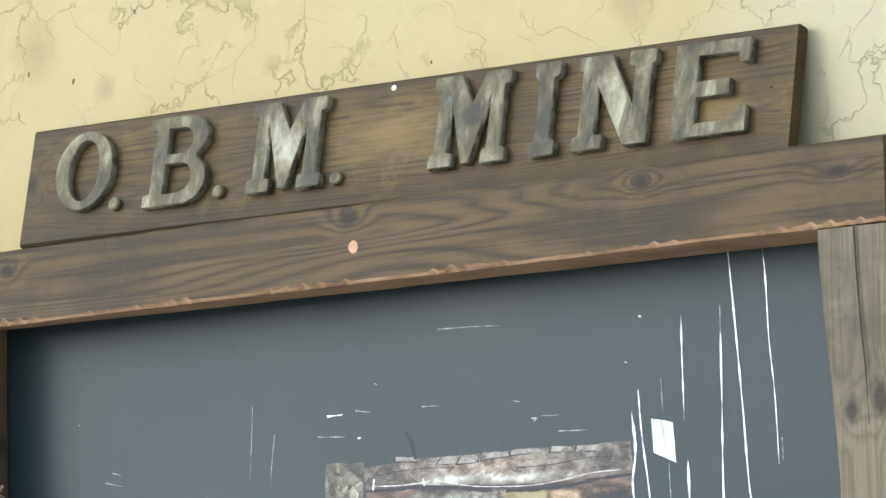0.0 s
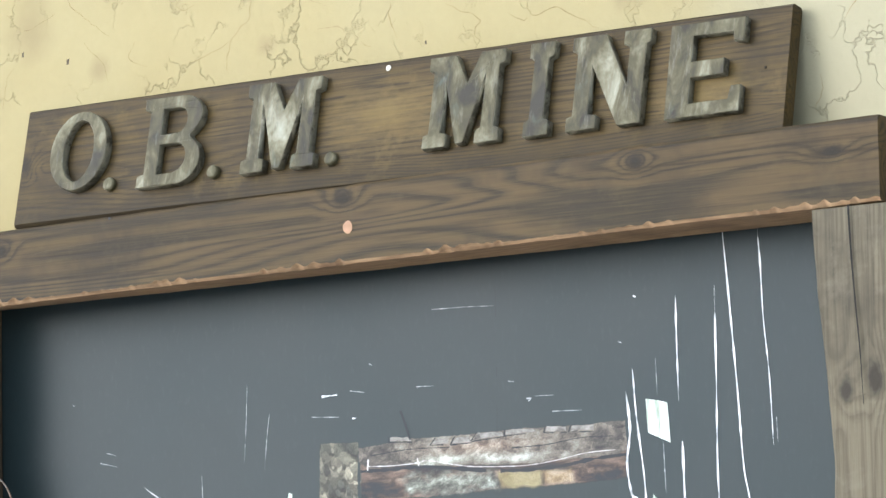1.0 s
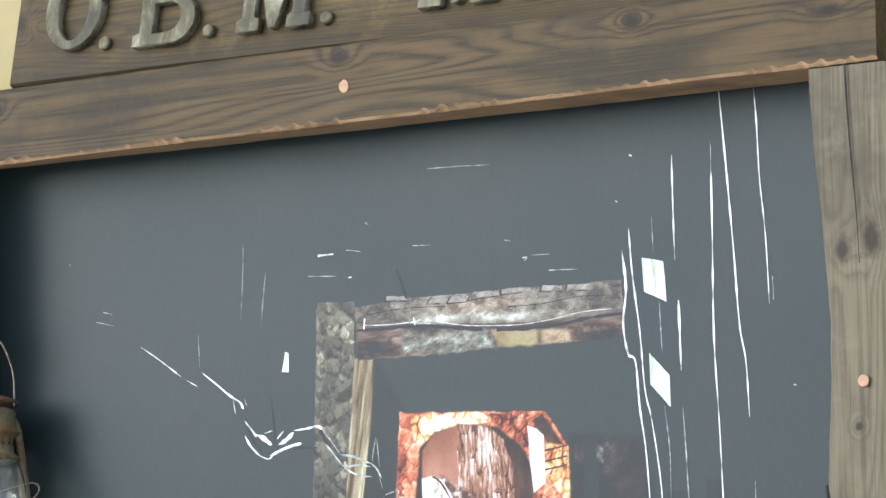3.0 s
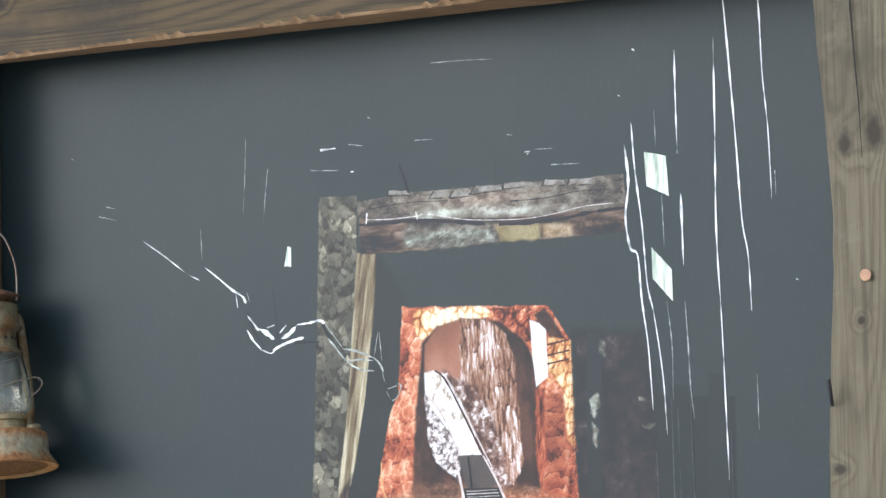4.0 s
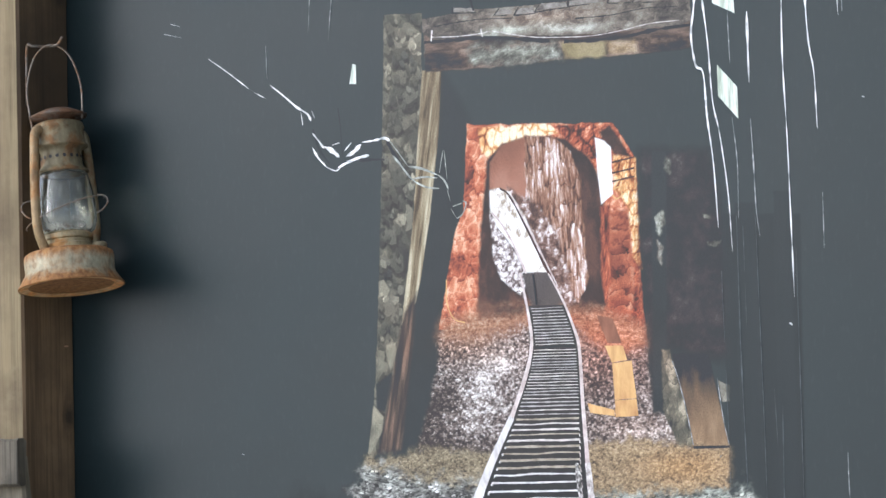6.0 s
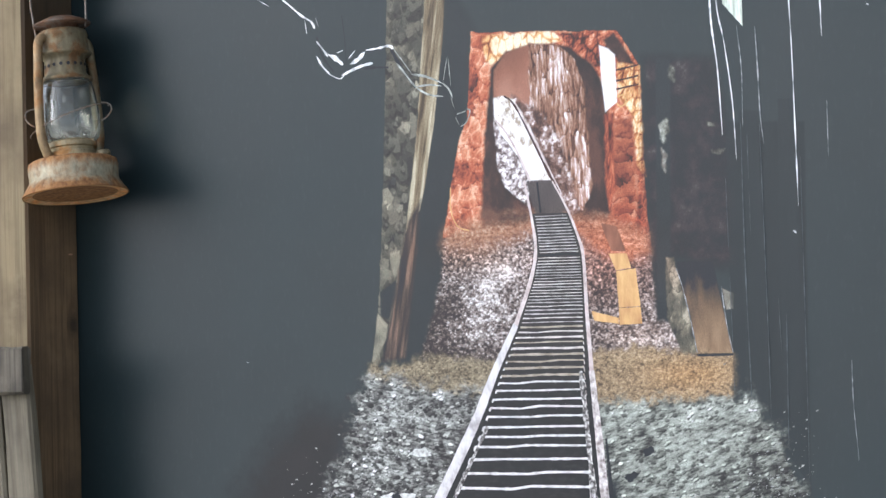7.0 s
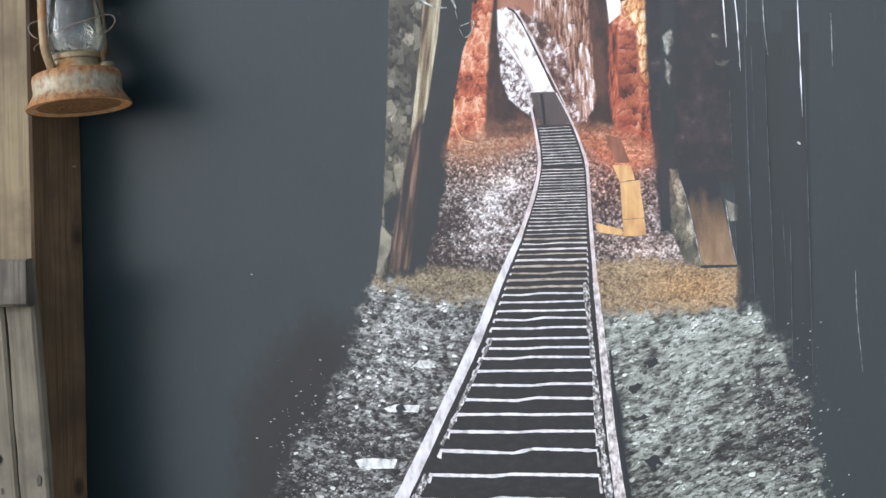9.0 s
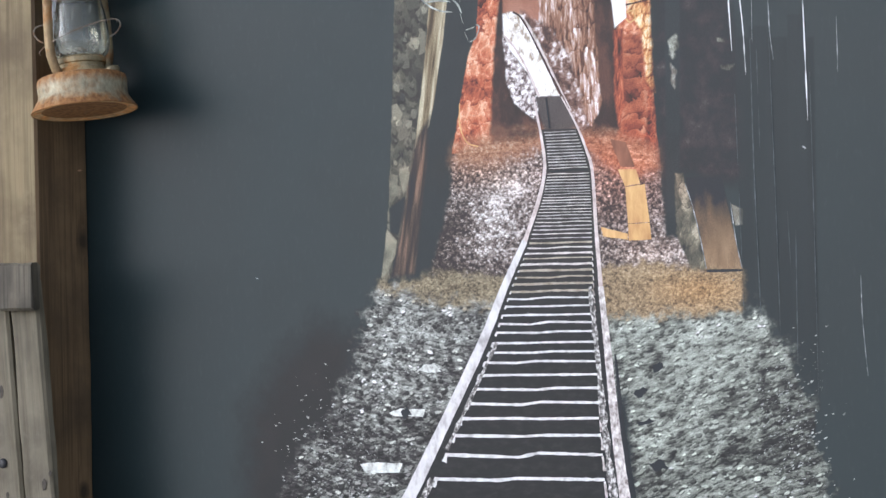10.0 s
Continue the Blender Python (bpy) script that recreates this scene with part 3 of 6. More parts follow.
def stroke(name, pts, w0, w1, mat, layer=6, broken=0.0, wob=0.3, seed=0.0, curved=True, label="", taper=0):
    """A painted or scratched line: a ribbon of uneven width; broken: the share of it that is worn away."""
    path = smooth_path([(x, 0, z) for x, z in pts], 10) if curved and len(pts) > 2 else None
    if path is None:
        path = []
        for (x0, z0), (x1, z1) in zip(pts, pts[1:]):
            n = max(2, int(math.hypot(x1 - x0, z1 - z0) / 0.006))
            path += [Vector((x0 + (x1 - x0) * k / n, 0, z0 + (z1 - z0) * k / n)) for k in range(n)]
        path.append(Vector((pts[-1][0], 0, pts[-1][1])))
    runs, run = [], []
    for k, q in enumerate(path):
        way = (path[min(k + 1, len(path) - 1)] - path[max(k - 1, 0)]).normalized()
        side = Vector((-way.z, 0, way.x))
        f = k / max(1, len(path) - 1)
        w = (w0 + (w1 - w0) * f) * max(0.15, 1 + wob * 2 * noise.noise((q.x * 90 + seed, q.z * 60, seed)))
        if broken and noise.noise((q.x * 20, q.z * 22 + seed, seed * 3.3)) * 0.5 + 0.5 < broken:
            runs.append(run)
            run = []
            continue
        q = Vector((q.x, -layer * LAYER, q.z))
        run.append((q - side * w / 2, q + side * w / 2))
    for run in (*runs, run):
        if len(run) < 2:
            continue
        bm = bmesh.new()
        last = None
        for k, (a, b) in enumerate(run):
            pinch = min(1.0, 0.25 + min(k, len(run) - 1 - k) / taper) if taper else 1.0
            c = (a + b) / 2
            now = (bm.verts.new(c + (a - c) * pinch), bm.verts.new(c + (b - c) * pinch))
            if last:
                bm.faces.new((last[0], last[1], now[1], now[0]))
            last = now
        bm.normal_update()
        if sum(face.normal.y for face in bm.faces) > 0:
            bmesh.ops.reverse_faces(bm, faces=bm.faces[:])
        me = bpy.data.meshes.new(name)
        bm.to_mesh(me)
        bm.free()
        me.materials.append(mat)
        ob = new(name, me)
        ob.parent = mural
        tagged(ob, label)


K = (0.012, 0.016, 0.021)
lintel_edge_ink = print_mat("lintel_edge_ink", [(0.30, (0.03, 0.026, 0.024)), (0.40, (0.10, 0.09, 0.078)), (0.50, (0.20, 0.185, 0.165)), (0.62, (0.31, 0.295, 0.27)), (0.76, (0.52, 0.51, 0.48))], 50, (0.8, 1.2), 9, 0.68, 0.3)
black_ink = print_mat("deep_black_ink", [(0.3, (0.007, 0.010, 0.013)), (0.7, (0.013, 0.017, 0.022))], 20)
cave_dark = print_mat("cave_dark_ink", [(0.3, (0.020, 0.010, 0.009)), (0.55, (0.05, 0.022, 0.017)), (0.8, (0.12, 0.05, 0.03))], 18, (1, 0.5))
speckle_ink = print_mat("speckled_rock_ink", [(0.40, (0.02, 0.019, 0.019)), (0.5, (0.19, 0.18, 0.17)), (0.60, (0.70, 0.69, 0.67))], 110, (1, 1), 5, 0.75, 0.2)
plank_ink = print_mat("lit_plank_ink", [(0.3, (0.40, 0.20, 0.07)), (0.55, (0.62, 0.38, 0.15)), (0.8, (0.78, 0.56, 0.27))], 20, (2.0, 0.6))
plank_red = print_mat("red_plank_ink", [(0.3, (0.12, 0.042, 0.022)), (0.6, (0.25, 0.10, 0.055)), (0.85, (0.38, 0.18, 0.10))], 20, (2.0, 0.6))
scratch_white = print_mat("white_scratch", [(0.3, (0.60, 0.64, 0.66)), (0.6, (0.86, 0.88, 0.89))], 60)
scratch_grey = print_mat("grey_scratch", [(0.35, (0.025, 0.035, 0.04)), (0.65, (0.10, 0.12, 0.13))], 60)
rail_ink = print_mat("rail_ink", [(0.34, (0.34, 0.32, 0.32)), (0.5, (0.62, 0.61, 0.61)), (0.7, (0.76, 0.76, 0.75))], 45, (1, 0.6))
rail_old_ink = print_mat("mottled_rail_ink", [(0.36, (0.16, 0.13, 0.12)), (0.5, (0.50, 0.46, 0.44)), (0.64, (0.80, 0.78, 0.76))], 90, (1, 0.8))
rail_far_ink = print_mat("far_rail_ink", [(0.3, (0.34, 0.25, 0.23)), (0.55, (0.62, 0.55, 0.53)), (0.8, (0.8, 0.78, 0.77))], 50)
slab_ink = print_mat("pale_slab_ink", [(0.34, (0.24, 0.24, 0.22)), (0.46, (0.55, 0.57, 0.54)), (0.60, (0.76, 0.79, 0.75))], 60)
worn_white = print_mat("worn_white_ink", [(0.33, (0.16, 0.18, 0.185)), (0.43, (0.50, 0.52, 0.53)), (0.54, (0.84, 0.86, 0.87))], 42, (1, 1), 6, 0.6)
dim_white = print_mat("faint_scratch", [(0.36, (0.07, 0.085, 0.09)), (0.48, (0.20, 0.22, 0.23)), (0.62, (0.48, 0.50, 0.51))], 70, (1, 1), 5, 0.6)
tie_ink = print_mat("sleeper_edge_ink", [(0.32, (0.40, 0.39, 0.38)), (0.55, (0.70, 0.70, 0.70))], 50)
tie_far_ink = print_mat("far_sleeper_ink", [(0.32, (0.32, 0.29, 0.27)), (0.6, (0.68, 0.65, 0.62))], 50)
tie_tan_ink = print_mat("tan_sleeper_ink", [(0.32, (0.16, 0.135, 0.10)), (0.6, (0.40, 0.36, 0.29))], 60)
tie_grey_ink = print_mat("grey_sleeper_ink", [(0.32, (0.18, 0.17, 0.17)), (0.6, (0.46, 0.44, 0.44))], 60)
bed_ink = print_mat("track_bed_ink", [(0.3, (0.005, 0.006, 0.007)), (0.5, (0.008, 0.009, 0.010)), (0.7, (0.018, 0.018, 0.018))], 90, (0.4, 1), ramp_to=("z", 1.06, 1.20, (0.028, 0.025, 0.023)))
patch_ink = print_mat("pale_patch_ink", [(0.34, (0.20, 0.26, 0.19)), (0.46, (0.46, 0.54, 0.44)), (0.58, (0.74, 0.80, 0.74))], 34, (3.2, 0.35), 5, 0.6, 0.0, 8)
chain_ink = print_mat("grey_chain_ink", [(0.34, (0.10, 0.11, 0.10)), (0.5, (0.27, 0.30, 0.27)), (0.66, (0.62, 0.66, 0.62))], 60)

# the photograph itself: one sheet of ink over the middle of the film, its tones laid down area by area


class Sheet:
    """A fine grid of ink. Areas are laid over one another with soft, uneven rims; colours are those of the inks."""

    def __init__(self, x0, x1, z0, z1, step):
        self.nx, self.nz = int((x1 - x0) / step) + 1, int((z1 - z0) / step) + 1
        self.X, self.Z = np.meshgrid(np.linspace(x0, x1, self.nx), np.linspace(z0, z1, self.nz))
        self.rgb = np.zeros((self.nz, self.nx, 3))
        self.cover = np.zeros((self.nz, self.nx))

    def lattice(self, u, v, seed):
        iu, iv = np.floor(u).astype(int), np.floor(v).astype(int)
        fu, fv = u - iu, v - iv
        fu, fv = fu * fu * (3 - 2 * fu), fv * fv * (3 - 2 * fv)

        def h(a, b):
            n = (a * 374761393 + b * 668265263 + seed * 1442695041) & 0x7FFFFFFF
            n = ((n ^ (n >> 13)) * 1274126177) & 0x7FFFFFFF
            return ((n ^ (n >> 16)) & 0xFFFF) / 65535.0

        return (h(iu, iv) * (1 - fu) + h(iu + 1, iv) * fu) * (1 - fv) + (h(iu, iv + 1) * (1 - fu) + h(iu + 1, iv + 1) * fu) * fv

    def fbm(self, sx, sz, octaves=5, seed=1, gain=0.55, shear=0.0, box=np.s_[:, :], tilt=0.0, warp=0.0):
        X, Z = self.X[box], self.Z[box]
        if warp:
            X = X + warp * (self.fbm(28, 28, 3, seed + 70, 0.6, 0, box) - 0.5)
            Z = Z + warp * (self.fbm(28, 28, 3, seed + 80, 0.6, 0, box) - 0.5)
        u, v = (X + shear * Z) * sx + 50, (Z + tilt * X) * sz + 50
        total, amp, norm = 0.0, 1.0, 0.0
        for k in range(octaves):
            total = total + amp * self.lattice(u * 2 ** k, v * 2 ** k, seed + 17 * k)
            norm += amp
            amp *= gain
        return total / norm

    def blocks(self, sx, sz, seed, box):
        """Rounded stones: the depth of the joint beside each spot, 0 in the joints, and a tone of its own for each stone."""
        X, Z = self.X[box], self.Z[box]
        wob = self.fbm(60, 60, 3, seed + 9, 0.6, 0, box) - 0.5
        u, v = X * sx + 50 + wob * 0.45, Z * sz + 50 + wob * 0.4
        iu, iv = np.floor(u), np.floor(v)
        first, second, own = np.full(X.shape, 9.0), np.full(X.shape, 9.0), np.zeros(X.shape)
        for a in (-1, 0, 1):
            for b in (-1, 0, 1):
                cu, cv = iu + a, iv + b
                h = np.sin(cu * 127.1 + cv * 311.7 + seed) * 43758.5453
                k = np.sin(cu * 269.5 + cv * 183.3 + seed) * 43758.5453
                h, k = h - np.floor(h), k - np.floor(k)
                d = np.hypot(u - cu - 0.15 - 0.7 * h, v - cv - 0.15 - 0.7 * k)
                second = np.where(d < first, first, np.minimum(second, d))
                own = np.where(d < first, h, own)
                first = np.minimum(first, d)
        return np.clip((second - first) / 0.28, 0, 1), own, first

    def flakes(self, sx, sz, seed, box, tilt=0.0, shear=0.0):
        """Broken stones: each has a slope of its own, a pale upper rim and a dark lower one."""
        X, Z = self.X[box], self.Z[box]
        wob, wob2 = self.fbm(70, 70, 3, seed + 9, 0.6, 0, box) - 0.5, self.fbm(70, 70, 3, seed + 19, 0.6, 0, box) - 0.5
        u, v = (X + shear * Z) * sx + 50 + wob * 0.9, (Z + tilt * X) * sz + 50 + wob2 * 0.9
        iu, iv = np.floor(u), np.floor(v)
        first, second, tone, below = np.full(X.shape, 9.0), np.full(X.shape, 9.0), np.zeros(X.shape), np.zeros(X.shape)
        for a in (-1, 0, 1):
            for b in (-1, 0, 1):
                cu, cv = iu + a, iv + b
                h, k, m = (np.modf(np.abs(np.sin(cu * p + cv * q + seed)) * 43758.5453)[0] for p, q in ((127.1, 311.7), (269.5, 183.3), (419.2, 371.9)))
                du, dv = u - cu - 0.1 - 0.8 * h, v - cv - 0.1 - 0.8 * k
                d = np.hypot(du, dv)
                slope = (m - 0.5) * 0.9 + dv * (0.25 + 0.5 * h) - du * (k - 0.35) * 1.2
                second = np.where(d < first, first, np.minimum(second, d))
                tone, below = np.where(d < first, slope, tone), np.where(d < first, dv + 0.4 * du * (m - 0.5), below)
                first = np.minimum(first, d)
        tone = tone - 1.3 * np.clip(1 - (second - first) / 0.22, 0, 1) * np.clip(0.15 - below * 2.5, 0, 1)
        return tone

    def window(self, pts, margin):
        xs, zs = [p[0] for p in pts], [p[1] for p in pts]
        i = np.where((self.X[0] > min(xs) - margin) & (self.X[0] < max(xs) + margin))[0]
        j = np.where((self.Z[:, 0] > min(zs) - margin) & (self.Z[:, 0] < max(zs) + margin))[0]
        if not len(i) or not len(j):
            return np.s_[0:1, 0:1]
        return np.s_[j[0]:j[-1] + 1, i[0]:i[-1] + 1]

    def inside(self, pts, soft, rag, box, seed):
        X, Z = self.X[box], self.Z[box]
        near = np.full(X.shape, 9.0)
        odd = np.zeros(X.shape, bool)
        for (x0, z0), (x1, z1) in zip(pts, [*pts[1:], pts[0]]):
            dx, dz = x1 - x0, z1 - z0
            t = np.clip(((X - x0) * dx + (Z - z0) * dz) / (dx * dx + dz * dz + 1e-12), 0, 1)
            near = np.minimum(near, np.hypot(X - x0 - t * dx, Z - z0 - t * dz))
            if abs(dz) > 1e-9:
                odd ^= ((z0 > Z) != (z1 > Z)) & (X < dx * (Z - z0) / dz + x0)
        d = np.where(odd, near, -near)
        if rag:
            d = d + rag * 2 * (self.fbm(60, 60, 4, seed + 5, 0.65, 0, box) - 0.5)
        t = np.clip(d / (2 * soft) + 0.5, 0, 1)
        return t * t * (3 - 2 * t)

    def lay(self, pts, stops, sx=40, sz=40, octaves=6, gain=0.6, soft=0.0015, rag=0.002, seed=1, relief=0.0, shear=0.0, amount=1.0, glow=(), contrast=1.0, tilt=0.0, coarse=0.0, blocks=None, facets=None, warp=0.0):
        """glow: (x, z, radius x, radius z, gain) raises or lowers the tone round a spot; relief: light from the upper left over the lumps."""
        box = self.window(pts, soft * 2 + rag * 2 + 0.004)
        m = self.inside(pts, soft, rag, box, seed) * amount
        f = self.fbm(sx, sz, octaves, seed, gain, shear, box, tilt, warp)
        f = (f - 0.5) * contrast * 1.5 + 0.5
        if relief:
            g = self.fbm(sx * 0.6, sz * 0.6, octaves, seed + 3, gain, shear, box, tilt)
            f = f * 0.6 + 0.2 + relief * 1.7 * (np.gradient(g, axis=0) - np.gradient(g, axis=1))
        if coarse:
            f = f + coarse * (self.fbm(min(sx, 110) / 6, min(sx, 110) / 2.6, 4, seed + 40, 0.6, shear, box, tilt) - 0.5)
            f = f - 0.5 * coarse * np.clip(self.fbm(min(sx, 110) / 3, min(sx, 110) / 2, 3, seed + 44, 0.6, shear, box, tilt) - 0.58, 0, 1) * 4
        if blocks:
            joint, own, mid = self.blocks(blocks[0], blocks[1], seed + 60, box)
            f = f - blocks[2] * (1 - joint) ** 1.5 + blocks[2] * 0.7 * (own - 0.5) + blocks[2] * 0.5 * (0.45 - mid)
        if facets:
            for k in range(0, len(facets), 3):
                f = f + facets[k + 2] * self.flakes(facets[k], facets[k + 1], seed + 90 + k, box, tilt, shear)
        for gx, gz, rx, rz, k in glow:
            f = f + k * np.exp(-((self.X[box] - gx) / rx) ** 2 - ((self.Z[box] - gz) / rz) ** 2)
        at = [q[0] for q in stops]
        tone = np.stack([np.interp(f, at, [q[1][c] for q in stops]) for c in range(3)], -1)
        self.rgb[box] = self.rgb[box] * (1 - m[..., None]) + tone * m[..., None]
        self.cover[box] = self.cover[box] * (1 - m) + m

    def pebbles(self, pts, count, size, seed, flat=0.55, lean=0.0, grow=0.0, spread=(0.4, 1.9), amount=0.8, shade=0.3):
        """Single stones strewn over an area: each a shade of the ground there, with a dark lower rim. grow: how much larger they are at the foot."""
        dice = random.Random(seed)
        area = self.window(pts, 0.002)
        inside = self.inside(pts, 0.004, 0.004, area, seed)
        kept = self.rgb[area].copy(), self.cover[area].copy()
        xs, zs = self.X[area][0], self.Z[area][:, 0]
        laid = tries = 0
        while laid < count and tries < count * 6:
            tries += 1
            i, j = dice.randrange(len(xs)), dice.randrange(len(zs))
            if inside[j, i] < dice.random():
                continue
            laid += 1
            x, z = xs[i], zs[j]
            base = kept[0][j, i]
            low = (zs[-1] - z) / (zs[-1] - zs[0])
            w = size * (1 + grow * low) * (0.45 + 1.1 * dice.random() ** 2)
            h = w * flat * dice.uniform(0.7, 1.3)
            turn = lean + dice.uniform(-0.35, 0.35)
            gain = spread[0] * (spread[1] / spread[0]) ** dice.random()
            rim = [(a + dice.uniform(-0.35, 0.35), dice.uniform(0.75, 1.1)) for a in np.linspace(0, 2 * math.pi, 7)[:-1]]
            c, d = math.cos(turn), math.sin(turn)
            for dx, dz, tone, much in ((0.12 * w, -0.35 * h, base * shade, amount), (0, 0, np.minimum(base * gain + 0.004, 0.9), amount)):
                loop = [(x + dx + r * (w * math.cos(a) * c - h * math.sin(a) * d) / 2, z + dz + r * (w * math.cos(a) * d + h * math.sin(a) * c) / 2) for a, r in rim]
                box = self.window(loop, 0.002)
                m = (self.inside(loop, 0.0007, 0, box, seed) * much)[..., None]
                self.rgb[box] = self.rgb[box] * (1 - m) + tone * m
        m = inside[..., None]
        self.rgb[area] = kept[0] * (1 - m) + self.rgb[area] * m

    def tint(self, x, z, rx, rz, colour, amount):
        w = (amount * np.exp(-((self.X - x) / rx) ** 2 - ((self.Z - z) / rz) ** 2))[..., None]
        self.rgb = self.rgb * (1 - w) + self.rgb * np.array(colour) * w

    def part(self, name, mat, parent, label, layer):
        n = self.nx * self.nz
        me = bpy.data.meshes.new(name)
        co = np.stack([self.X.ravel(), np.full(n, -layer * LAYER), self.Z.ravel()], -1)
        used = (self.cover > 0.004)
        idx = np.arange(n).reshape(self.nz, self.nx)
        q = np.stack([idx[:-1, :-1], idx[:-1, 1:], idx[1:, 1:], idx[1:, :-1]], -1).reshape(-1, 4)
        keep = (used[:-1, :-1] | used[:-1, 1:] | used[1:, 1:] | used[1:, :-1]).ravel()
        q = q[keep]
        back = np.unique(q)
        remap = np.zeros(n, int)
        remap[back] = np.arange(len(back))
        q = remap[q]
        me.vertices.add(len(back))
        me.vertices.foreach_set("co", co[back].ravel())
        me.loops.add(q.size)
        me.loops.foreach_set("vertex_index", q.ravel())
        me.polygons.add(len(q))
        me.polygons.foreach_set("loop_start", np.arange(0, q.size, 4))
        me.update(calc_edges=True)
        tone = me.color_attributes.new("ink", "FLOAT_COLOR", "POINT")
        rgba = np.concatenate([self.rgb.reshape(-1, 3), self.cover.reshape(-1, 1)], -1)[back]
        tone.data.foreach_set("color", rgba.ravel())
        me.materials.append(mat)
        ob = new(name, me)
        ob.parent = parent
        return tagged(ob, label)


def photo_mat():
    n = Nodes("photo_print", PRINT_ROUGH, spec=PRINT_SPEC)
    ink_node = n.add("ShaderNodeVertexColor")
    ink_node.layer_name = "ink"
    base_tone = film_tone(n)
    grain = n.noise(n.place((1, 1, 1.5)), 420.0, 4.0, 0.7)
    tone = n.mix(1.0, ink_node.outputs[0], n.ramp(grain, [(0.32, (0.42, 0.42, 0.43)), (0.5, (0.9, 0.9, 0.9)), (0.68, (1.4, 1.4, 1.4))]), "MULTIPLY")
    n.colour(n.mix(ink_node.outputs[1], base_tone, tone))
    return n.bump(n.noise(n.coords, 9.0, 3.0), 0.04, 0.003)


photo = Sheet(-0.66, 0.68, 0.62, 1.92, 0.00105)
STONE = [(0.06, (0.013, 0.016, 0.016)), (0.26, (0.042, 0.043, 0.033)), (0.48, (0.088, 0.086, 0.063)), (0.68, (0.150, 0.141, 0.098)), (0.95, (0.42, 0.38, 0.28))]
GREY = [(0.16, (0.018, 0.017, 0.017)), (0.34, (0.062, 0.054, 0.046)), (0.52, (0.150, 0.130, 0.102)), (0.70, (0.245, 0.232, 0.192)), (0.95, (0.56, 0.57, 0.50))]
PALE = [(0.20, (0.02, 0.019, 0.018)), (0.40, (0.070, 0.070, 0.057)), (0.60, (0.165, 0.170, 0.135)), (0.82, (0.38, 0.40, 0.34)), (0.97, (0.72, 0.74, 0.70))]
TAN = [(0.24, (0.03, 0.02, 0.014)), (0.45, (0.14, 0.095, 0.05)), (0.62, (0.27, 0.19, 0.10)), (0.8, (0.42, 0.33, 0.22))]
TIMBER = [(0.20, (0.055, 0.038, 0.020)), (0.38, (0.165, 0.125, 0.068)), (0.54, (0.285, 0.235, 0.140)), (0.76, (0.54, 0.49, 0.34))]
DARK_WOOD = [(0.3, K), (0.5, (0.05, 0.033, 0.025)), (0.66, (0.14, 0.095, 0.07)), (0.85, (0.27, 0.20, 0.15))]
BLACK = [(0.2, (0.0125, 0.0195, 0.0215)), (0.8, (0.0165, 0.025, 0.028))]
ORANGE = [(0.18, (0.03, 0.008, 0.006)), (0.34, (0.18, 0.036, 0.018)), (0.48, (0.41, 0.098, 0.042)), (0.60, (0.58, 0.205, 0.10)), (0.78, (0.85, 0.54, 0.36))]
RED = [(0.18, (0.024, 0.009, 0.007)), (0.38, (0.11, 0.022, 0.012)), (0.54, (0.22, 0.050, 0.024)), (0.70, (0.38, 0.11, 0.05)), (0.9, (0.55, 0.26, 0.15))]
GOLD = [(0.2, (0.12, 0.03, 0.012)), (0.36, (0.46, 0.16, 0.05)), (0.52, (0.76, 0.44, 0.17)), (0.72, (0.93, 0.83, 0.58))]
SHADE = [(0.25, (0.014, 0.009, 0.009)), (0.5, (0.032, 0.016, 0.013)), (0.75, (0.085, 0.035, 0.023))]
BROWN = [(0.2, (0.13, 0.045, 0.026)), (0.5, (0.25, 0.10, 0.058)), (0.8, (0.42, 0.20, 0.13))]
COLUMN = [(0.16, (0.035, 0.013, 0.010)), (0.36, (0.15, 0.066, 0.038)), (0.54, (0.31, 0.160, 0.098)), (0.72, (0.50, 0.345, 0.28)), (0.92, (0.92, 0.88, 0.88))]
WHITE = [(0.20, (0.34, 0.27, 0.20)), (0.34, (0.62, 0.57, 0.50)), (0.48, (0.86, 0.84, 0.81)), (0.64, (0.93, 0.93, 0.93))]
SPECK = [(0.24, (0.05, 0.034, 0.031)), (0.44, (0.21, 0.16, 0.15)), (0.60, (0.56, 0.51, 0.50)), (0.76, (0.88, 0.86, 0.85))]
FLOOR = [(0.08, (0.022, 0.016, 0.016)), (0.30, (0.085, 0.063, 0.054)), (0.52, (0.22, 0.182, 0.162)), (0.76, (0.46, 0.415, 0.39)), (0.98, (0.86, 0.83, 0.80))]
FLOOR_RED = [(0.15, (0.06, 0.026, 0.016)), (0.35, (0.20, 0.080, 0.040)), (0.56, (0.36, 0.18, 0.098)), (0.85, (0.64, 0.45, 0.32))]
EARTH = [(0.26, (0.04, 0.03, 0.018)), (0.40, (0.165, 0.132, 0.078)), (0.55, (0.26, 0.215, 0.132)), (0.8, (0.50, 0.42, 0.28))]
EARTH_R = [(0.20, (0.05, 0.034, 0.02)), (0.38, (0.21, 0.148, 0.080)), (0.53, (0.34, 0.245, 0.135)), (0.8, (0.56, 0.44, 0.28))]
GRAVEL = [(0.06, (0.012, 0.011, 0.012)), (0.26, (0.045, 0.043, 0.042)), (0.44, (0.130, 0.132, 0.120)), (0.62, (0.245, 0.255, 0.230)), (0.82, (0.40, 0.415, 0.38)), (1.0, (0.64, 0.66, 0.62))]
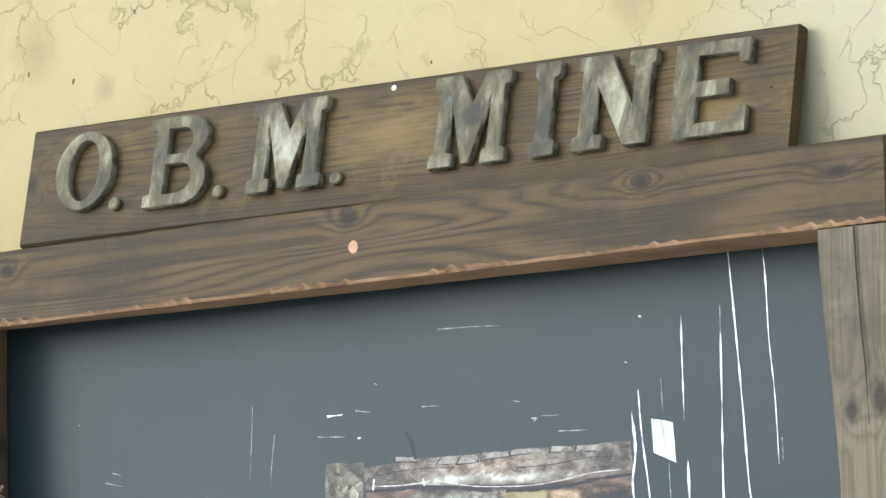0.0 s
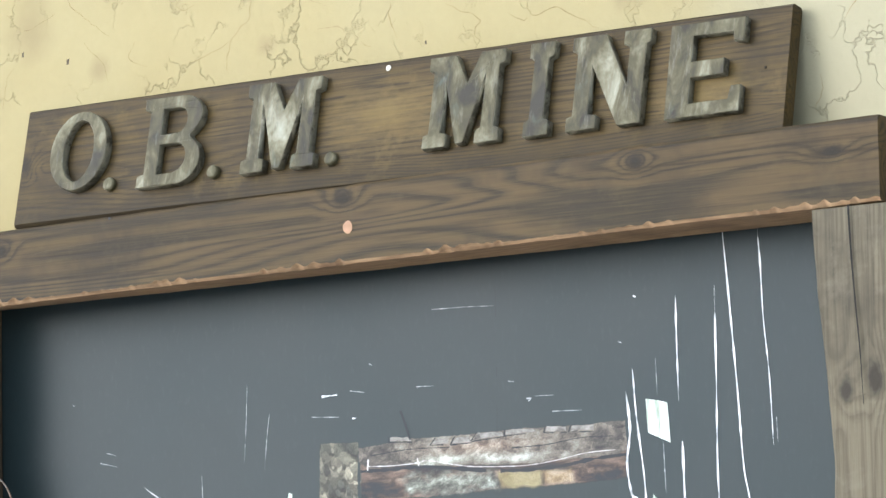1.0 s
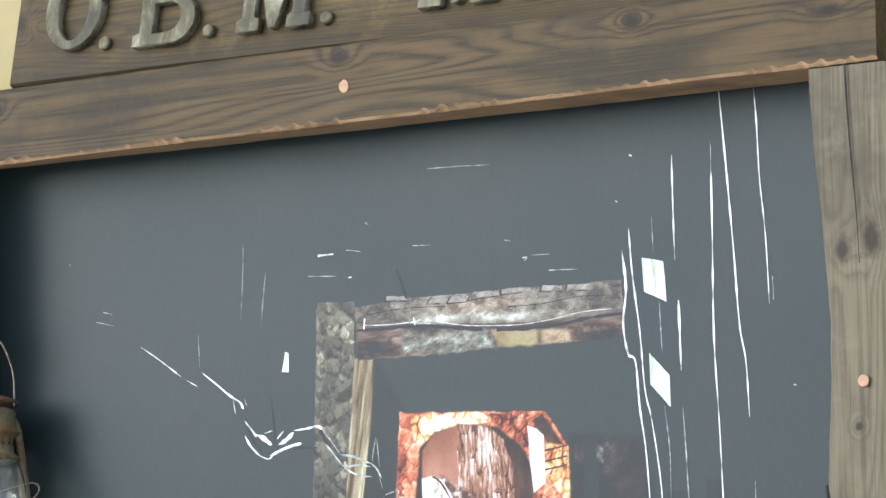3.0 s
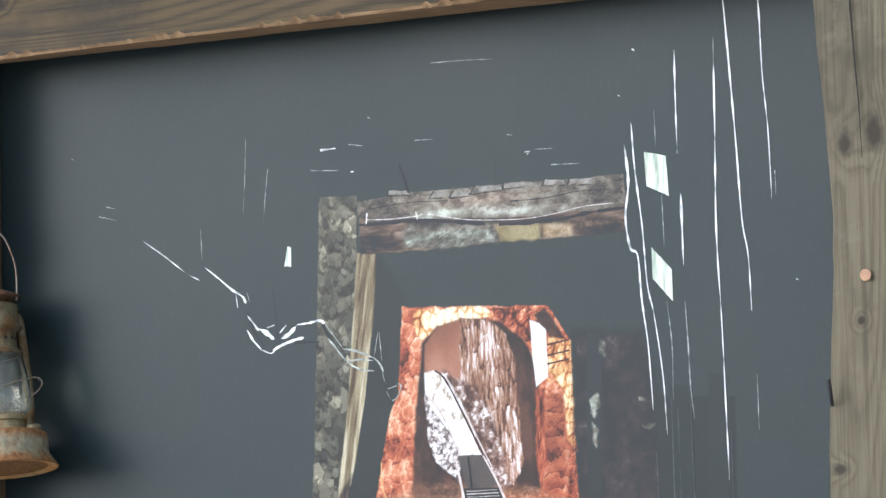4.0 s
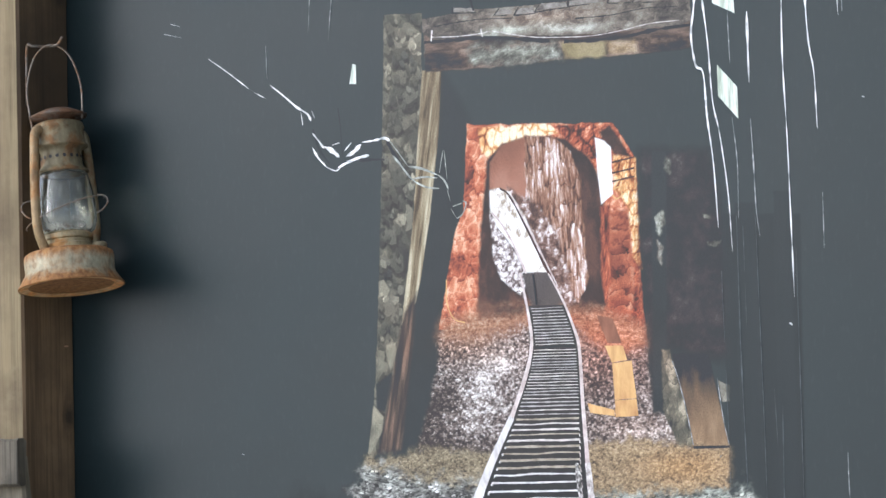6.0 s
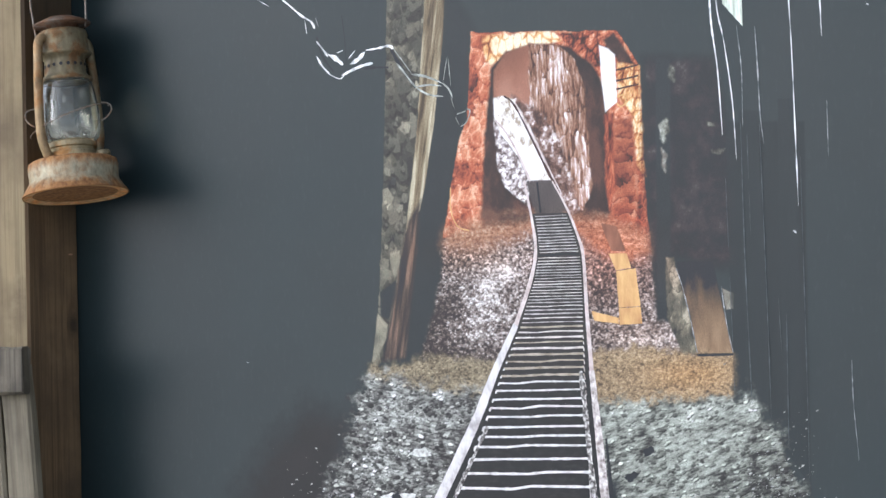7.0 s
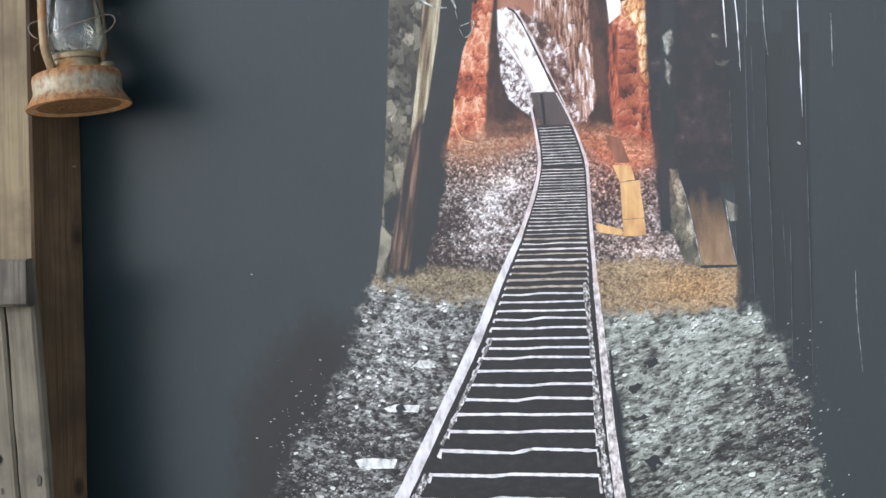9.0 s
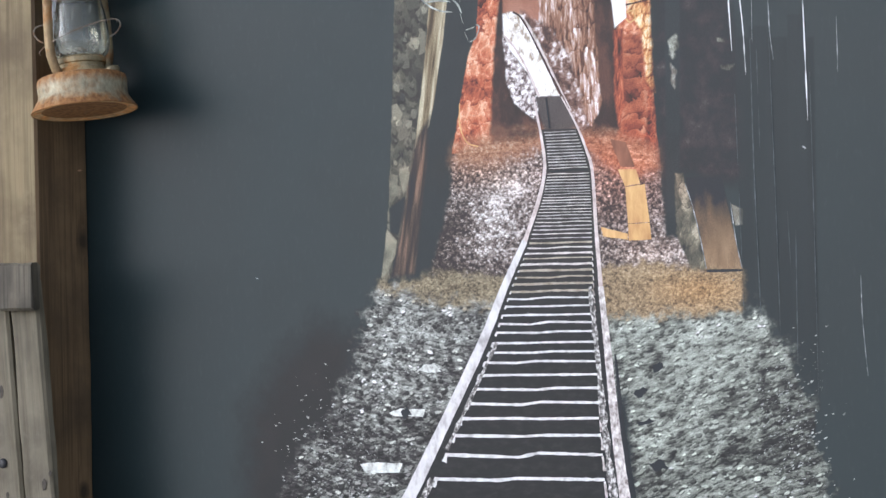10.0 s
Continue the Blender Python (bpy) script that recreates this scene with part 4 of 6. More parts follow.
GRAVEL_R = [(0.05, (0.014, 0.015, 0.015)), (0.22, (0.062, 0.066, 0.058)), (0.40, (0.180, 0.195, 0.165)), (0.60, (0.300, 0.325, 0.280)), (0.82, (0.43, 0.465, 0.405)), (1.0, (0.64, 0.68, 0.61))]
DIM = [(0.34, (0.011, 0.015, 0.018)), (0.55, (0.018, 0.018, 0.021)), (0.78, (0.034, 0.029, 0.031)), (1.0, (0.10, 0.09, 0.09))]
RAMP = [(-0.12, K), (0.2, (0.12, 0.078, 0.044)), (0.5, (0.225, 0.145, 0.078)), (0.8, (0.33, 0.225, 0.13))]

# the ground beside the track sinks into a brown black
photo.lay([(-0.600, 0.890), (-0.520, 0.985), (-0.440, 1.050), (-0.350, 1.030), (-0.390, 0.658), (-0.610, 0.651)], [(0.2, (0.0105, 0.0092, 0.0095)), (0.8, (0.015, 0.0125, 0.0125))], 20, 20, 3, 0.5, 0.05, 0.02, 2, amount=0.85)

# stone post, timbers and lintel
POST_STONE = [(-0.242, 1.891), (-0.160, 1.888), (-0.162, 1.789), (-0.175, 1.662), (-0.191, 1.507), (-0.217, 1.351), (-0.247, 1.225), (-0.269, 1.135), (-0.303, 1.093), (-0.296, 1.116), (-0.277, 1.245), (-0.266, 1.392), (-0.255, 1.588)]
photo.lay(POST_STONE, STONE, 60, 50, 5, 0.6, 0.001, 0.003, 3, contrast=0.6, facets=(31, 20, 0.16), coarse=0.45, glow=tuple((-0.236 - 0.045 * (1.87 - h), h, 0.007, 0.022, k) for h, k in ((1.868, 0.22), (1.79, 0.16), (1.72, 0.14), (1.60, 0.16), (1.52, 0.12), (1.44, 0.12))) + ((-0.185, 1.82, 0.02, 0.03, -0.10), (-0.205, 1.73, 0.03, 0.02, -0.08)))
photo.pebbles(POST_STONE, 170, 0.030, 5, 1.0, 0.5, 0.0, (0.65, 1.6), 0.8, 0.32)
photo.pebbles(POST_STONE, 200, 0.013, 6, 1.4, 0.3, 0.0, (0.6, 2.4), 0.7, 0.25)
for pts in ([(-0.274, 1.250), (-0.240, 1.269), (-0.242, 1.233), (-0.257, 1.201), (-0.275, 1.209)], [(-0.260, 1.189), (-0.274, 1.127), (-0.232, 1.128), (-0.248, 1.169)]):
    photo.lay(pts, BLACK, 20, 20, 3, 0.5, 0.002, 0.003, 4)
for k, pts in enumerate(([(-0.267, 1.310), (-0.254, 1.306), (-0.256, 1.278), (-0.271, 1.254)], [(-0.252, 1.318), (-0.229, 1.322), (-0.232, 1.293), (-0.243, 1.270), (-0.250, 1.298)], [(-0.280, 1.212), (-0.260, 1.193), (-0.263, 1.169), (-0.287, 1.129), (-0.295, 1.129)])):
    photo.lay(pts, [(0.2, (0.10, 0.098, 0.070)), (0.5, (0.19, 0.182, 0.130)), (0.8, (0.30, 0.28, 0.20))], 30, 30, 4, 0.6, 0.002, 0.002, 300 + k, contrast=0.8)
photo.lay([(-0.121, 1.786), (-0.064, 1.696), (-0.097, 1.513), (-0.125, 1.388), (-0.143, 1.272), (-0.189, 1.135), (-0.227, 1.135), (-0.197, 1.292), (-0.174, 1.428), (-0.152, 1.535), (-0.129, 1.680)], BLACK, 20, 20, 3, 0.5, 0.016, 0.001, 5, amount=0.8)
photo.lay([(-0.162, 1.789), (-0.121, 1.786), (-0.129, 1.680), (-0.152, 1.535), (-0.174, 1.428), (-0.185, 1.390), (-0.217, 1.351), (-0.191, 1.507), (-0.175, 1.662)], TIMBER, 95, 7, 5, 0.6, 0.001, 0.0015, 7, shear=-0.17)
photo.lay([(-0.212, 1.371), (-0.182, 1.409), (-0.197, 1.292), (-0.223, 1.135), (-0.271, 1.131), (-0.247, 1.225)], [(0.25, K), (0.5, (0.026, 0.020, 0.017)), (0.68, (0.070, 0.046, 0.034)), (0.90, (0.20, 0.125, 0.085))], 95, 7, 5, 0.6, 0.005, 0.002, 9, shear=-0.17, glow=((-0.240, 1.170, 0.012, 0.045, 0.22), (-0.205, 1.36, 0.02, 0.04, 0.12)))
photo.lay([(-0.156, 1.860), (0.066, 1.839), (0.295, 1.839), (0.388, 1.846), (0.390, 1.809), (0.135, 1.815), (-0.028, 1.817), (-0.157, 1.814)], DARK_WOOD, 14, 60, 5, 0.6, 0.003, 0.002, 11, contrast=0.6)
photo.lay([(-0.159, 1.878), (-0.050, 1.887), (0.068, 1.887), (0.183, 1.890), (0.296, 1.888), (0.387, 1.890), (0.388, 1.841), (0.367, 1.833), (0.295, 1.833), (0.181, 1.830), (0.066, 1.835), (-0.140, 1.841), (-0.159, 1.855)], GREY, 42, 62, 6, 0.66, 0.001, 0.003, 13, relief=0.5, contrast=0.85, warp=0.02, facets=(34, 60, 0.10), glow=((0.023, 1.846, 0.045, 0.008, 0.46), (0.160, 1.842, 0.06, 0.009, 0.40), (0.07, 1.862, 0.12, 0.016, 0.10), (0.218, 1.872, 0.06, 0.012, 0.12), (-0.12, 1.862, 0.07, 0.03, -0.14), (0.340, 1.862, 0.06, 0.03, -0.16)))
photo.tint(0.10, 1.866, 0.11, 0.014, (1.18, 0.92, 0.80), 0.7)
photo.tint(0.02, 1.846, 0.06, 0.008, (0.96, 1.04, 1.00), 0.8)
photo.lay([(-0.157, 1.817), (-0.028, 1.823), (0.135, 1.821), (0.388, 1.817), (0.389, 1.794), (0.294, 1.791), (0.135, 1.791), (-0.017, 1.785), (-0.154, 1.786)], DARK_WOOD, 20, 50, 6, 0.62, 0.002, 0.003, 15, glow=((0.181, 1.802, 0.09, 0.03, 0.16),))
photo.lay([(-0.063, 1.820), (0.008, 1.823), (0.130, 1.819), (0.129, 1.793), (0.042, 1.790), (-0.017, 1.786), (-0.058, 1.796)], PALE, 50, 70, 6, 0.7, 0.012, 0.012, 17, relief=0.8, contrast=1.1, warp=0.02, coarse=0.2, glow=((0.085, 1.800, 0.045, 0.012, 0.16), (0.0, 1.806, 0.05, 0.02, 0.04)))
photo.lay([(0.130, 1.818), (0.222, 1.816), (0.220, 1.792), (0.203, 1.790), (0.135, 1.791)], [(0.2, (0.15, 0.115, 0.052)), (0.5, (0.255, 0.210, 0.100)), (0.8, (0.35, 0.30, 0.17))], 24, 40, 5, 0.6, 0.004, 0.004, 19, contrast=0.8)
photo.lay([(0.218, 1.816), (0.277, 1.815), (0.282, 1.794), (0.216, 1.792)], TAN, 24, 40, 5, 0.6, 0.006, 0.004, 20, contrast=0.9, glow=((0.25, 1.80, 0.1, 0.1, -0.04),))

# the lit tunnel
photo.lay([(-0.069, 1.691), (0.229, 1.679), (0.250, 1.652), (0.274, 1.617), (0.276, 1.472), (0.282, 1.378), (0.288, 1.314), (0.224, 1.311), (0.202, 1.333), (0.168, 1.333), (0.123, 1.344), (0.042, 1.346), (-0.138, 1.340), (-0.128, 1.378), (-0.101, 1.504), (-0.082, 1.542)], ORANGE, 30, 22, 6, 0.62, 0.0015, 0.003, 21, relief=1.2, contrast=0.7, blocks=(40, 44, -0.10), facets=(30, 30, 0.14), coarse=0.2, glow=((-0.080, 1.426, 0.03, 0.12, -0.04), (0.259, 1.548, 0.02, 0.07, 0.10)))
photo.lay([(-0.056, 1.372), (-0.046, 1.502), (-0.030, 1.626), (-0.001, 1.656), (0.062, 1.668), (0.131, 1.658), (0.178, 1.627), (0.196, 1.595), (0.208, 1.550), (0.210, 1.380), (0.201, 1.359), (0.123, 1.361), (0.042, 1.367)], SHADE, 24, 16, 6, 0.6, 0.004, 0.003, 23)
photo.lay([(-0.048, 1.683), (0.103, 1.684), (0.118, 1.667), (0.062, 1.665), (0.003, 1.655), (-0.028, 1.629), (-0.042, 1.641)], GOLD, 30, 22, 5, 0.6, 0.003, 0.004, 25, relief=1.6, blocks=(62, 34, 0.26), glow=((0.030, 1.674, 0.06, 0.03, 0.22),))
photo.lay([(0.103, 1.683), (0.189, 1.679), (0.211, 1.663), (0.201, 1.605), (0.178, 1.627), (0.133, 1.657)], ORANGE, 30, 22, 6, 0.62, 0.003, 0.004, 27, relief=3.4, blocks=(48, 40, 0.22))
photo.lay([(-0.023, 1.624), (0.001, 1.652), (0.053, 1.666), (0.053, 1.551), (0.015, 1.573), (-0.025, 1.578)], BROWN, 12, 10, 5, 0.5, 0.003, 0.001, 29, contrast=0.5, glow=((0.001, 1.577, 0.04, 0.02, 0.15),))
photo.lay([(0.050, 1.667), (0.114, 1.658), (0.144, 1.633), (0.164, 1.585), (0.168, 1.494), (0.173, 1.418), (0.153, 1.381), (0.113, 1.418), (0.075, 1.498), (0.051, 1.556)], COLUMN, 170, 24, 4, 0.66, 0.002, 0.004, 31, relief=0.9, contrast=1.25, shear=0.05, warp=0.012, facets=(85, 26, 0.20), glow=((0.104, 1.635, 0.012, 0.045, 0.18), (0.118, 1.590, 0.012, 0.06, 0.10), (0.158, 1.440, 0.012, 0.06, 0.28), (0.145, 1.52, 0.012, 0.06, 0.12), (0.060, 1.60, 0.018, 0.09, -0.02), (0.163, 1.570, 0.010, 0.08, -0.2)))
photo.lay([(0.012, 1.580), (0.036, 1.570), (0.070, 1.548), (0.110, 1.500), (0.130, 1.440), (0.145, 1.385), (0.128, 1.372), (0.108, 1.405), (0.078, 1.468), (0.045, 1.528)], [(0.2, (0.045, 0.022, 0.017)), (0.42, (0.14, 0.070, 0.050)), (0.62, (0.30, 0.20, 0.165)), (0.88, (0.86, 0.80, 0.80))], 110, 100, 4, 0.7, 0.005, 0.006, 33, contrast=0.9, facets=(75, 80, 0.18), glow=((0.04, 1.562, 0.03, 0.015, 0.08), (0.10, 1.50, 0.02, 0.03, 0.08)))
photo.lay([(-0.025, 1.576), (-0.008, 1.580), (0.015, 1.573), (0.049, 1.525), (0.078, 1.469), (0.095, 1.432), (0.048, 1.433), (0.024, 1.475), (-0.012, 1.515), (-0.025, 1.540)], WHITE, 120, 80, 4, 0.7, 0.002, 0.002, 35, contrast=1.0, coarse=0.35, facets=(60, 60, 0.06), glow=((0.0, 1.53, 0.05, 0.05, 0.08), (0.06, 1.455, 0.03, 0.02, 0.10), (-0.005, 1.580, 0.03, 0.010, -0.28)))
photo.lay([(-0.025, 1.540), (-0.010, 1.510), (0.024, 1.473), (0.046, 1.433), (0.043, 1.391), (-0.001, 1.421), (-0.021, 1.458)], SPECK, 150, 150, 4, 0.7, 0.002, 0.004, 37, contrast=0.9, facets=(110, 110, 0.16), glow=((0.02, 1.45, 0.05, 0.05, 0.07),))
photo.lay([(0.039, 1.434), (0.095, 1.434), (0.110, 1.401), (0.128, 1.372), (0.057, 1.374)], [(0.2, (0.045, 0.038, 0.037)), (0.8, (0.085, 0.07, 0.066))], 14, 10, 4, 0.5, 0.001, 0.0005, 39)
photo.lay([(0.200, 1.665), (0.223, 1.676), (0.251, 1.640), (0.266, 1.618), (0.231, 1.626)], SHADE, 30, 20, 5, 0.6, 0.003, 0.003, 41)
photo.lay([(0.193, 1.656), (0.211, 1.650), (0.224, 1.639), (0.227, 1.560), (0.203, 1.544), (0.197, 1.597)], [(0.1, (0.80, 0.74, 0.66)), (0.4, (0.95, 0.94, 0.92))], 14, 10, 4, 0.5, 0.0015, 0.001, 43)
photo.lay([(0.228, 1.626), (0.273, 1.618), (0.278, 1.490), (0.281, 1.434), (0.264, 1.453), (0.255, 1.538), (0.231, 1.568)], GOLD, 34, 18, 6, 0.62, 0.003, 0.004, 45, relief=3.0, blocks=(46, 44, 0.2), glow=((0.274, 1.472, 0.02, 0.04, -0.18),))
photo.lay([(0.214, 1.530), (0.255, 1.534), (0.267, 1.416), (0.252, 1.327), (0.207, 1.342), (0.214, 1.417)], RED, 22, 20, 6, 0.62, 0.004, 0.004, 47, relief=1.0, contrast=0.7, facets=(16, 46, 0.20), glow=((0.205, 1.417, 0.012, 0.12, 0.22), (0.271, 1.387, 0.016, 0.08, 0.25)))
photo.lay([(0.201, 1.540), (0.219, 1.542), (0.220, 1.417), (0.208, 1.380), (0.200, 1.418)], ORANGE, 40, 14, 6, 0.62, 0.003, 0.003, 49, relief=2.0)

# floor of the tunnel
FLOOR_WEST = [(-0.138, 1.335), (-0.064, 1.352), (0.046, 1.357), (0.055, 1.298), (0.039, 1.231), (-0.010, 1.155), (-0.028, 1.124), (-0.117, 1.130), (-0.189, 1.135), (-0.143, 1.272)]
photo.lay(FLOOR_WEST, FLOOR, 240, 330, 2, 0.8, 0.006, 0.006, 51, contrast=0.95, coarse=0.25, facets=(150, 240, 0.12), warp=0.01, glow=((-0.004, 1.287, 0.030, 0.018, 0.40), (-0.041, 1.256, 0.024, 0.013, 0.42), (-0.055, 1.231, 0.030, 0.010, 0.32), (-0.085, 1.197, 0.035, 0.006, 0.34), (-0.062, 1.174, 0.03, 0.006, 0.30), (-0.10, 1.285, 0.03, 0.03, -0.04), (-0.115, 1.215, 0.03, 0.02, -0.14), (-0.030, 1.215, 0.03, 0.03, 0.06), (-0.150, 1.235, 0.035, 0.06, -0.16), (-0.169, 1.175, 0.05, 0.06, -0.34), (-0.090, 1.142, 0.11, 0.014, -0.30)))
photo.pebbles(FLOOR_WEST, 1400, 0.0050, 17, 0.5, 0.0, 0.4, (0.45, 1.7), 0.7, 0.4)
photo.tint(-0.10, 1.315, 0.10, 0.03, (1.35, 0.95, 0.72), 0.8)
FLOOR_EAST = [(0.132, 1.344), (0.202, 1.333), (0.288, 1.314), (0.298, 1.198), (0.333, 1.190), (0.376, 1.138), (0.446, 1.135), (0.445, 1.115), (0.145, 1.114), (0.150, 1.296)]
photo.lay(FLOOR_EAST, FLOOR, 240, 330, 2, 0.8, 0.006, 0.006, 53, contrast=0.8, coarse=0.25, facets=(150, 240, 0.12), warp=0.01, glow=((0.25, 1.163, 0.06, 0.008, 0.26), (0.19, 1.25, 0.05, 0.05, -0.14), (0.268, 1.247, 0.03, 0.06, -0.14), (0.310, 1.162, 0.05, 0.03, 0.08), (0.176, 1.191, 0.05, 0.05, -0.10)))
photo.pebbles(FLOOR_EAST, 900, 0.0050, 18, 0.5, 0.0, 0.4, (0.40, 1.9), 0.8, 0.35)
photo.lay([(-0.138, 1.325), (-0.130, 1.353), (-0.051, 1.375), (0.048, 1.378), (0.053, 1.345), (0.006, 1.332), (-0.064, 1.321)], FLOOR_RED, 200, 300, 3, 0.75, 0.018, 0.008, 55, contrast=0.5, coarse=0.12)
photo.lay([(0.123, 1.372), (0.203, 1.368), (0.287, 1.340), (0.291, 1.302), (0.235, 1.294), (0.168, 1.316)], FLOOR_RED, 200, 300, 3, 0.75, 0.016, 0.008, 57, contrast=0.5, coarse=0.12, glow=((0.270, 1.331, 0.04, 0.03, 0.08),))
photo.lay([(-0.056, 1.381), (0.043, 1.380), (0.042, 1.363), (-0.049, 1.359)], SHADE, 20, 20, 4, 0.5, 0.010, 0.003, 58, amount=0.8)
photo.lay([(0.284, 1.631), (0.416, 1.625), (0.451, 1.484), (0.452, 1.290), (0.429, 1.277), (0.319, 1.302), (0.300, 1.199), (0.287, 1.314), (0.276, 1.472)], DIM, 40, 40, 6, 0.66, 0.016, 0.006, 59, contrast=0.8, coarse=0.15, facets=(30, 34, 0.06))
photo.lay([(0.305, 1.630), (0.334, 1.627), (0.324, 1.199), (0.297, 1.194)], BLACK, 20, 20, 3, 0.5, 0.003, 0.001, 61)
photo.lay([(0.309, 1.519), (0.324, 1.528), (0.328, 1.507), (0.317, 1.489), (0.309, 1.499)], PALE, 60, 60, 5, 0.6, 0.003, 0.006, 63)
photo.lay([(0.333, 1.617), (0.343, 1.610), (0.340, 1.589), (0.331, 1.597)], PALE, 60, 60, 5, 0.6, 0.003, 0.005, 65, amount=0.7)
photo.lay([(0.313, 1.480), (0.324, 1.470), (0.320, 1.438), (0.312, 1.452)], GREY, 60, 60, 5, 0.6, 0.003, 0.005, 67, amount=0.8)
photo.lay([(0.402, 1.521), (0.421, 1.517), (0.419, 1.511), (0.404, 1.514)], PALE, 90, 60, 5, 0.6, 0.002, 0.003, 69)
photo.lay([(0.409, 1.474), (0.436, 1.475), (0.433, 1.466), (0.411, 1.467)], PALE, 90, 60, 5, 0.6, 0.002, 0.003, 71)
photo.lay([(0.317, 1.299), (0.332, 1.298), (0.349, 1.248), (0.364, 1.192), (0.375, 1.139), (0.346, 1.136), (0.328, 1.174), (0.316, 1.199)], STONE, 60, 40, 6, 0.62, 0.002, 0.002, 73, contrast=0.9, facets=(60, 30, 0.22), glow=((0.345, 1.23, 0.02, 0.10, 0.16),))
photo.lay([(0.337, 1.292), (0.408, 1.291), (0.435, 1.178), (0.445, 1.139), (0.375, 1.139), (0.362, 1.205), (0.345, 1.252)], RAMP, 60, 30, 5, 0.6, 0.002, 0.001, 75, contrast=0.35, glow=((0.375, 1.325, 0.12, 0.105, -0.95), (0.42, 1.16, 0.05, 0.04, 0.10)))
photo.lay([(0.425, 1.247), (0.447, 1.238), (0.447, 1.212), (0.432, 1.211)], [(0.2, (0.12, 0.11, 0.08)), (0.5, (0.26, 0.25, 0.20)), (0.8, (0.46, 0.46, 0.40))], 40, 30, 5, 0.6, 0.001, 0.001, 77)
photo.tint(0.20, 1.30, 0.12, 0.07, (1.45, 0.80, 0.62), 0.85)
photo.tint(0.25, 1.17, 0.09, 0.03, (1.15, 0.98, 0.88), 0.8)
EARTH_WEST = [(-0.306, 1.088), (-0.297, 1.124), (-0.253, 1.122), (-0.180, 1.137), (-0.013, 1.130), (-0.033, 1.067), (-0.158, 1.067), (-0.254, 1.090)]
photo.lay(EARTH_WEST, EARTH, 230, 330, 3, 0.8, 0.010, 0.012, 79, coarse=0.15, contrast=0.5, facets=(120, 190, 0.08), warp=0.01, glow=((-0.12, 1.105, 0.08, 0.012, -0.06),))
photo.pebbles(EARTH_WEST, 500, 0.0045, 19, 0.5, 0.0, 0.3, (0.7, 1.4), 0.6, 0.6)
EARTH_EAST = [(0.149, 1.141), (0.251, 1.153), (0.329, 1.144), (0.446, 1.137), (0.444, 1.067), (0.349, 1.059), (0.260, 1.052), (0.146, 1.036)]
photo.lay(EARTH_EAST, EARTH_R, 230, 330, 3, 0.8, 0.008, 0.012, 81, coarse=0.15, contrast=0.5, facets=(120, 190, 0.08), warp=0.01, glow=((0.17, 1.08, 0.05, 0.05, -0.08),))
photo.pebbles(EARTH_EAST, 650, 0.0045, 20, 0.5, 0.0, 0.3, (0.6, 1.6), 0.7, 0.5)
photo.tint(0.36, 1.105, 0.09, 0.03, (1.25, 1.0, 0.72), 0.8)
GRAVEL_WEST = [(-0.298, 1.100), (-0.254, 1.104), (-0.157, 1.079), (-0.026, 1.084), (-0.049, 1.017), (-0.139, 0.856), (-0.246, 0.712), (-0.278, 0.642), (-0.567, 0.632), (-0.525, 0.754), (-0.472, 0.845), (-0.408, 0.876), (-0.382, 0.926), (-0.366, 0.966), (-0.345, 1.015), (-0.338, 1.065)]
photo.lay(GRAVEL_WEST, GRAVEL, 60, 150, 4, 0.75, 0.020, 0.030, 83, tilt=0.08, contrast=1.0, coarse=0.4, warp=0.006, facets=(70, 170, 0.14), glow=((-0.538, 0.754, 0.15, 0.14, -0.22), (-0.400, 0.896, 0.05, 0.09, -0.12), (-0.290, 0.985, 0.06, 0.03, 0.12), (-0.312, 0.945, 0.07, 0.016, 0.12), (-0.274, 0.915, 0.08, 0.014, 0.10), (-0.240, 0.835, 0.08, 0.05, -0.16), (-0.380, 0.840, 0.07, 0.03, -0.10), (-0.345, 0.770, 0.08, 0.04, -0.04), (-0.19, 1.04, 0.10, 0.04, 0.14)))
photo.pebbles(GRAVEL_WEST, 3200, 0.0072, 15, 0.48, 0.05, 0.8, (0.13, 4.2), 1.0, 0.06)
GRAVEL_EAST = [(0.153, 1.054), (0.260, 1.059), (0.444, 1.067), (0.472, 1.078), (0.486, 1.056), (0.535, 1.010), (0.541, 0.973), (0.572, 0.937), (0.576, 0.919), (0.583, 0.845), (0.603, 0.791), (0.600, 0.672), (0.205, 0.658), (0.171, 0.866)]
photo.lay(GRAVEL_EAST, GRAVEL_R, 50, 160, 4, 0.72, 0.012, 0.024, 85, tilt=-0.26, contrast=0.85, coarse=0.45, warp=0.007, facets=(50, 150, 0.12), glow=((0.487, 0.940, 0.06, 0.05, -0.22), (0.507, 0.836, 0.08, 0.06, -0.30), (0.56, 0.90, 0.06, 0.10, -0.18), (0.338, 1.035, 0.05, 0.014, 0.20), (0.365, 0.986, 0.05, 0.022, 0.22), (0.386, 0.891, 0.05, 0.03, 0.12), (0.317, 0.861, 0.07, 0.04, 0.10), (0.43, 0.796, 0.06, 0.03, 0.04), (0.234, 0.785, 0.05, 0.05, -0.22), (0.204, 0.829, 0.03, 0.08, -0.16)))
photo.pebbles(GRAVEL_EAST, 2600, 0.0078, 16, 0.40, 0.28, 0.7, (0.28, 2.8), 0.95, 0.10)
photo.lay([(0.195, 0.923), (0.212, 0.933), (0.228, 0.754), (0.233, 0.659), (0.207, 0.659)], BLACK, 20, 20, 3, 0.5, 0.008, 0.006, 87)
PLANK_A = [(0.2, (0.009, 0.017, 0.019)), (0.8, (0.013, 0.023, 0.025))]
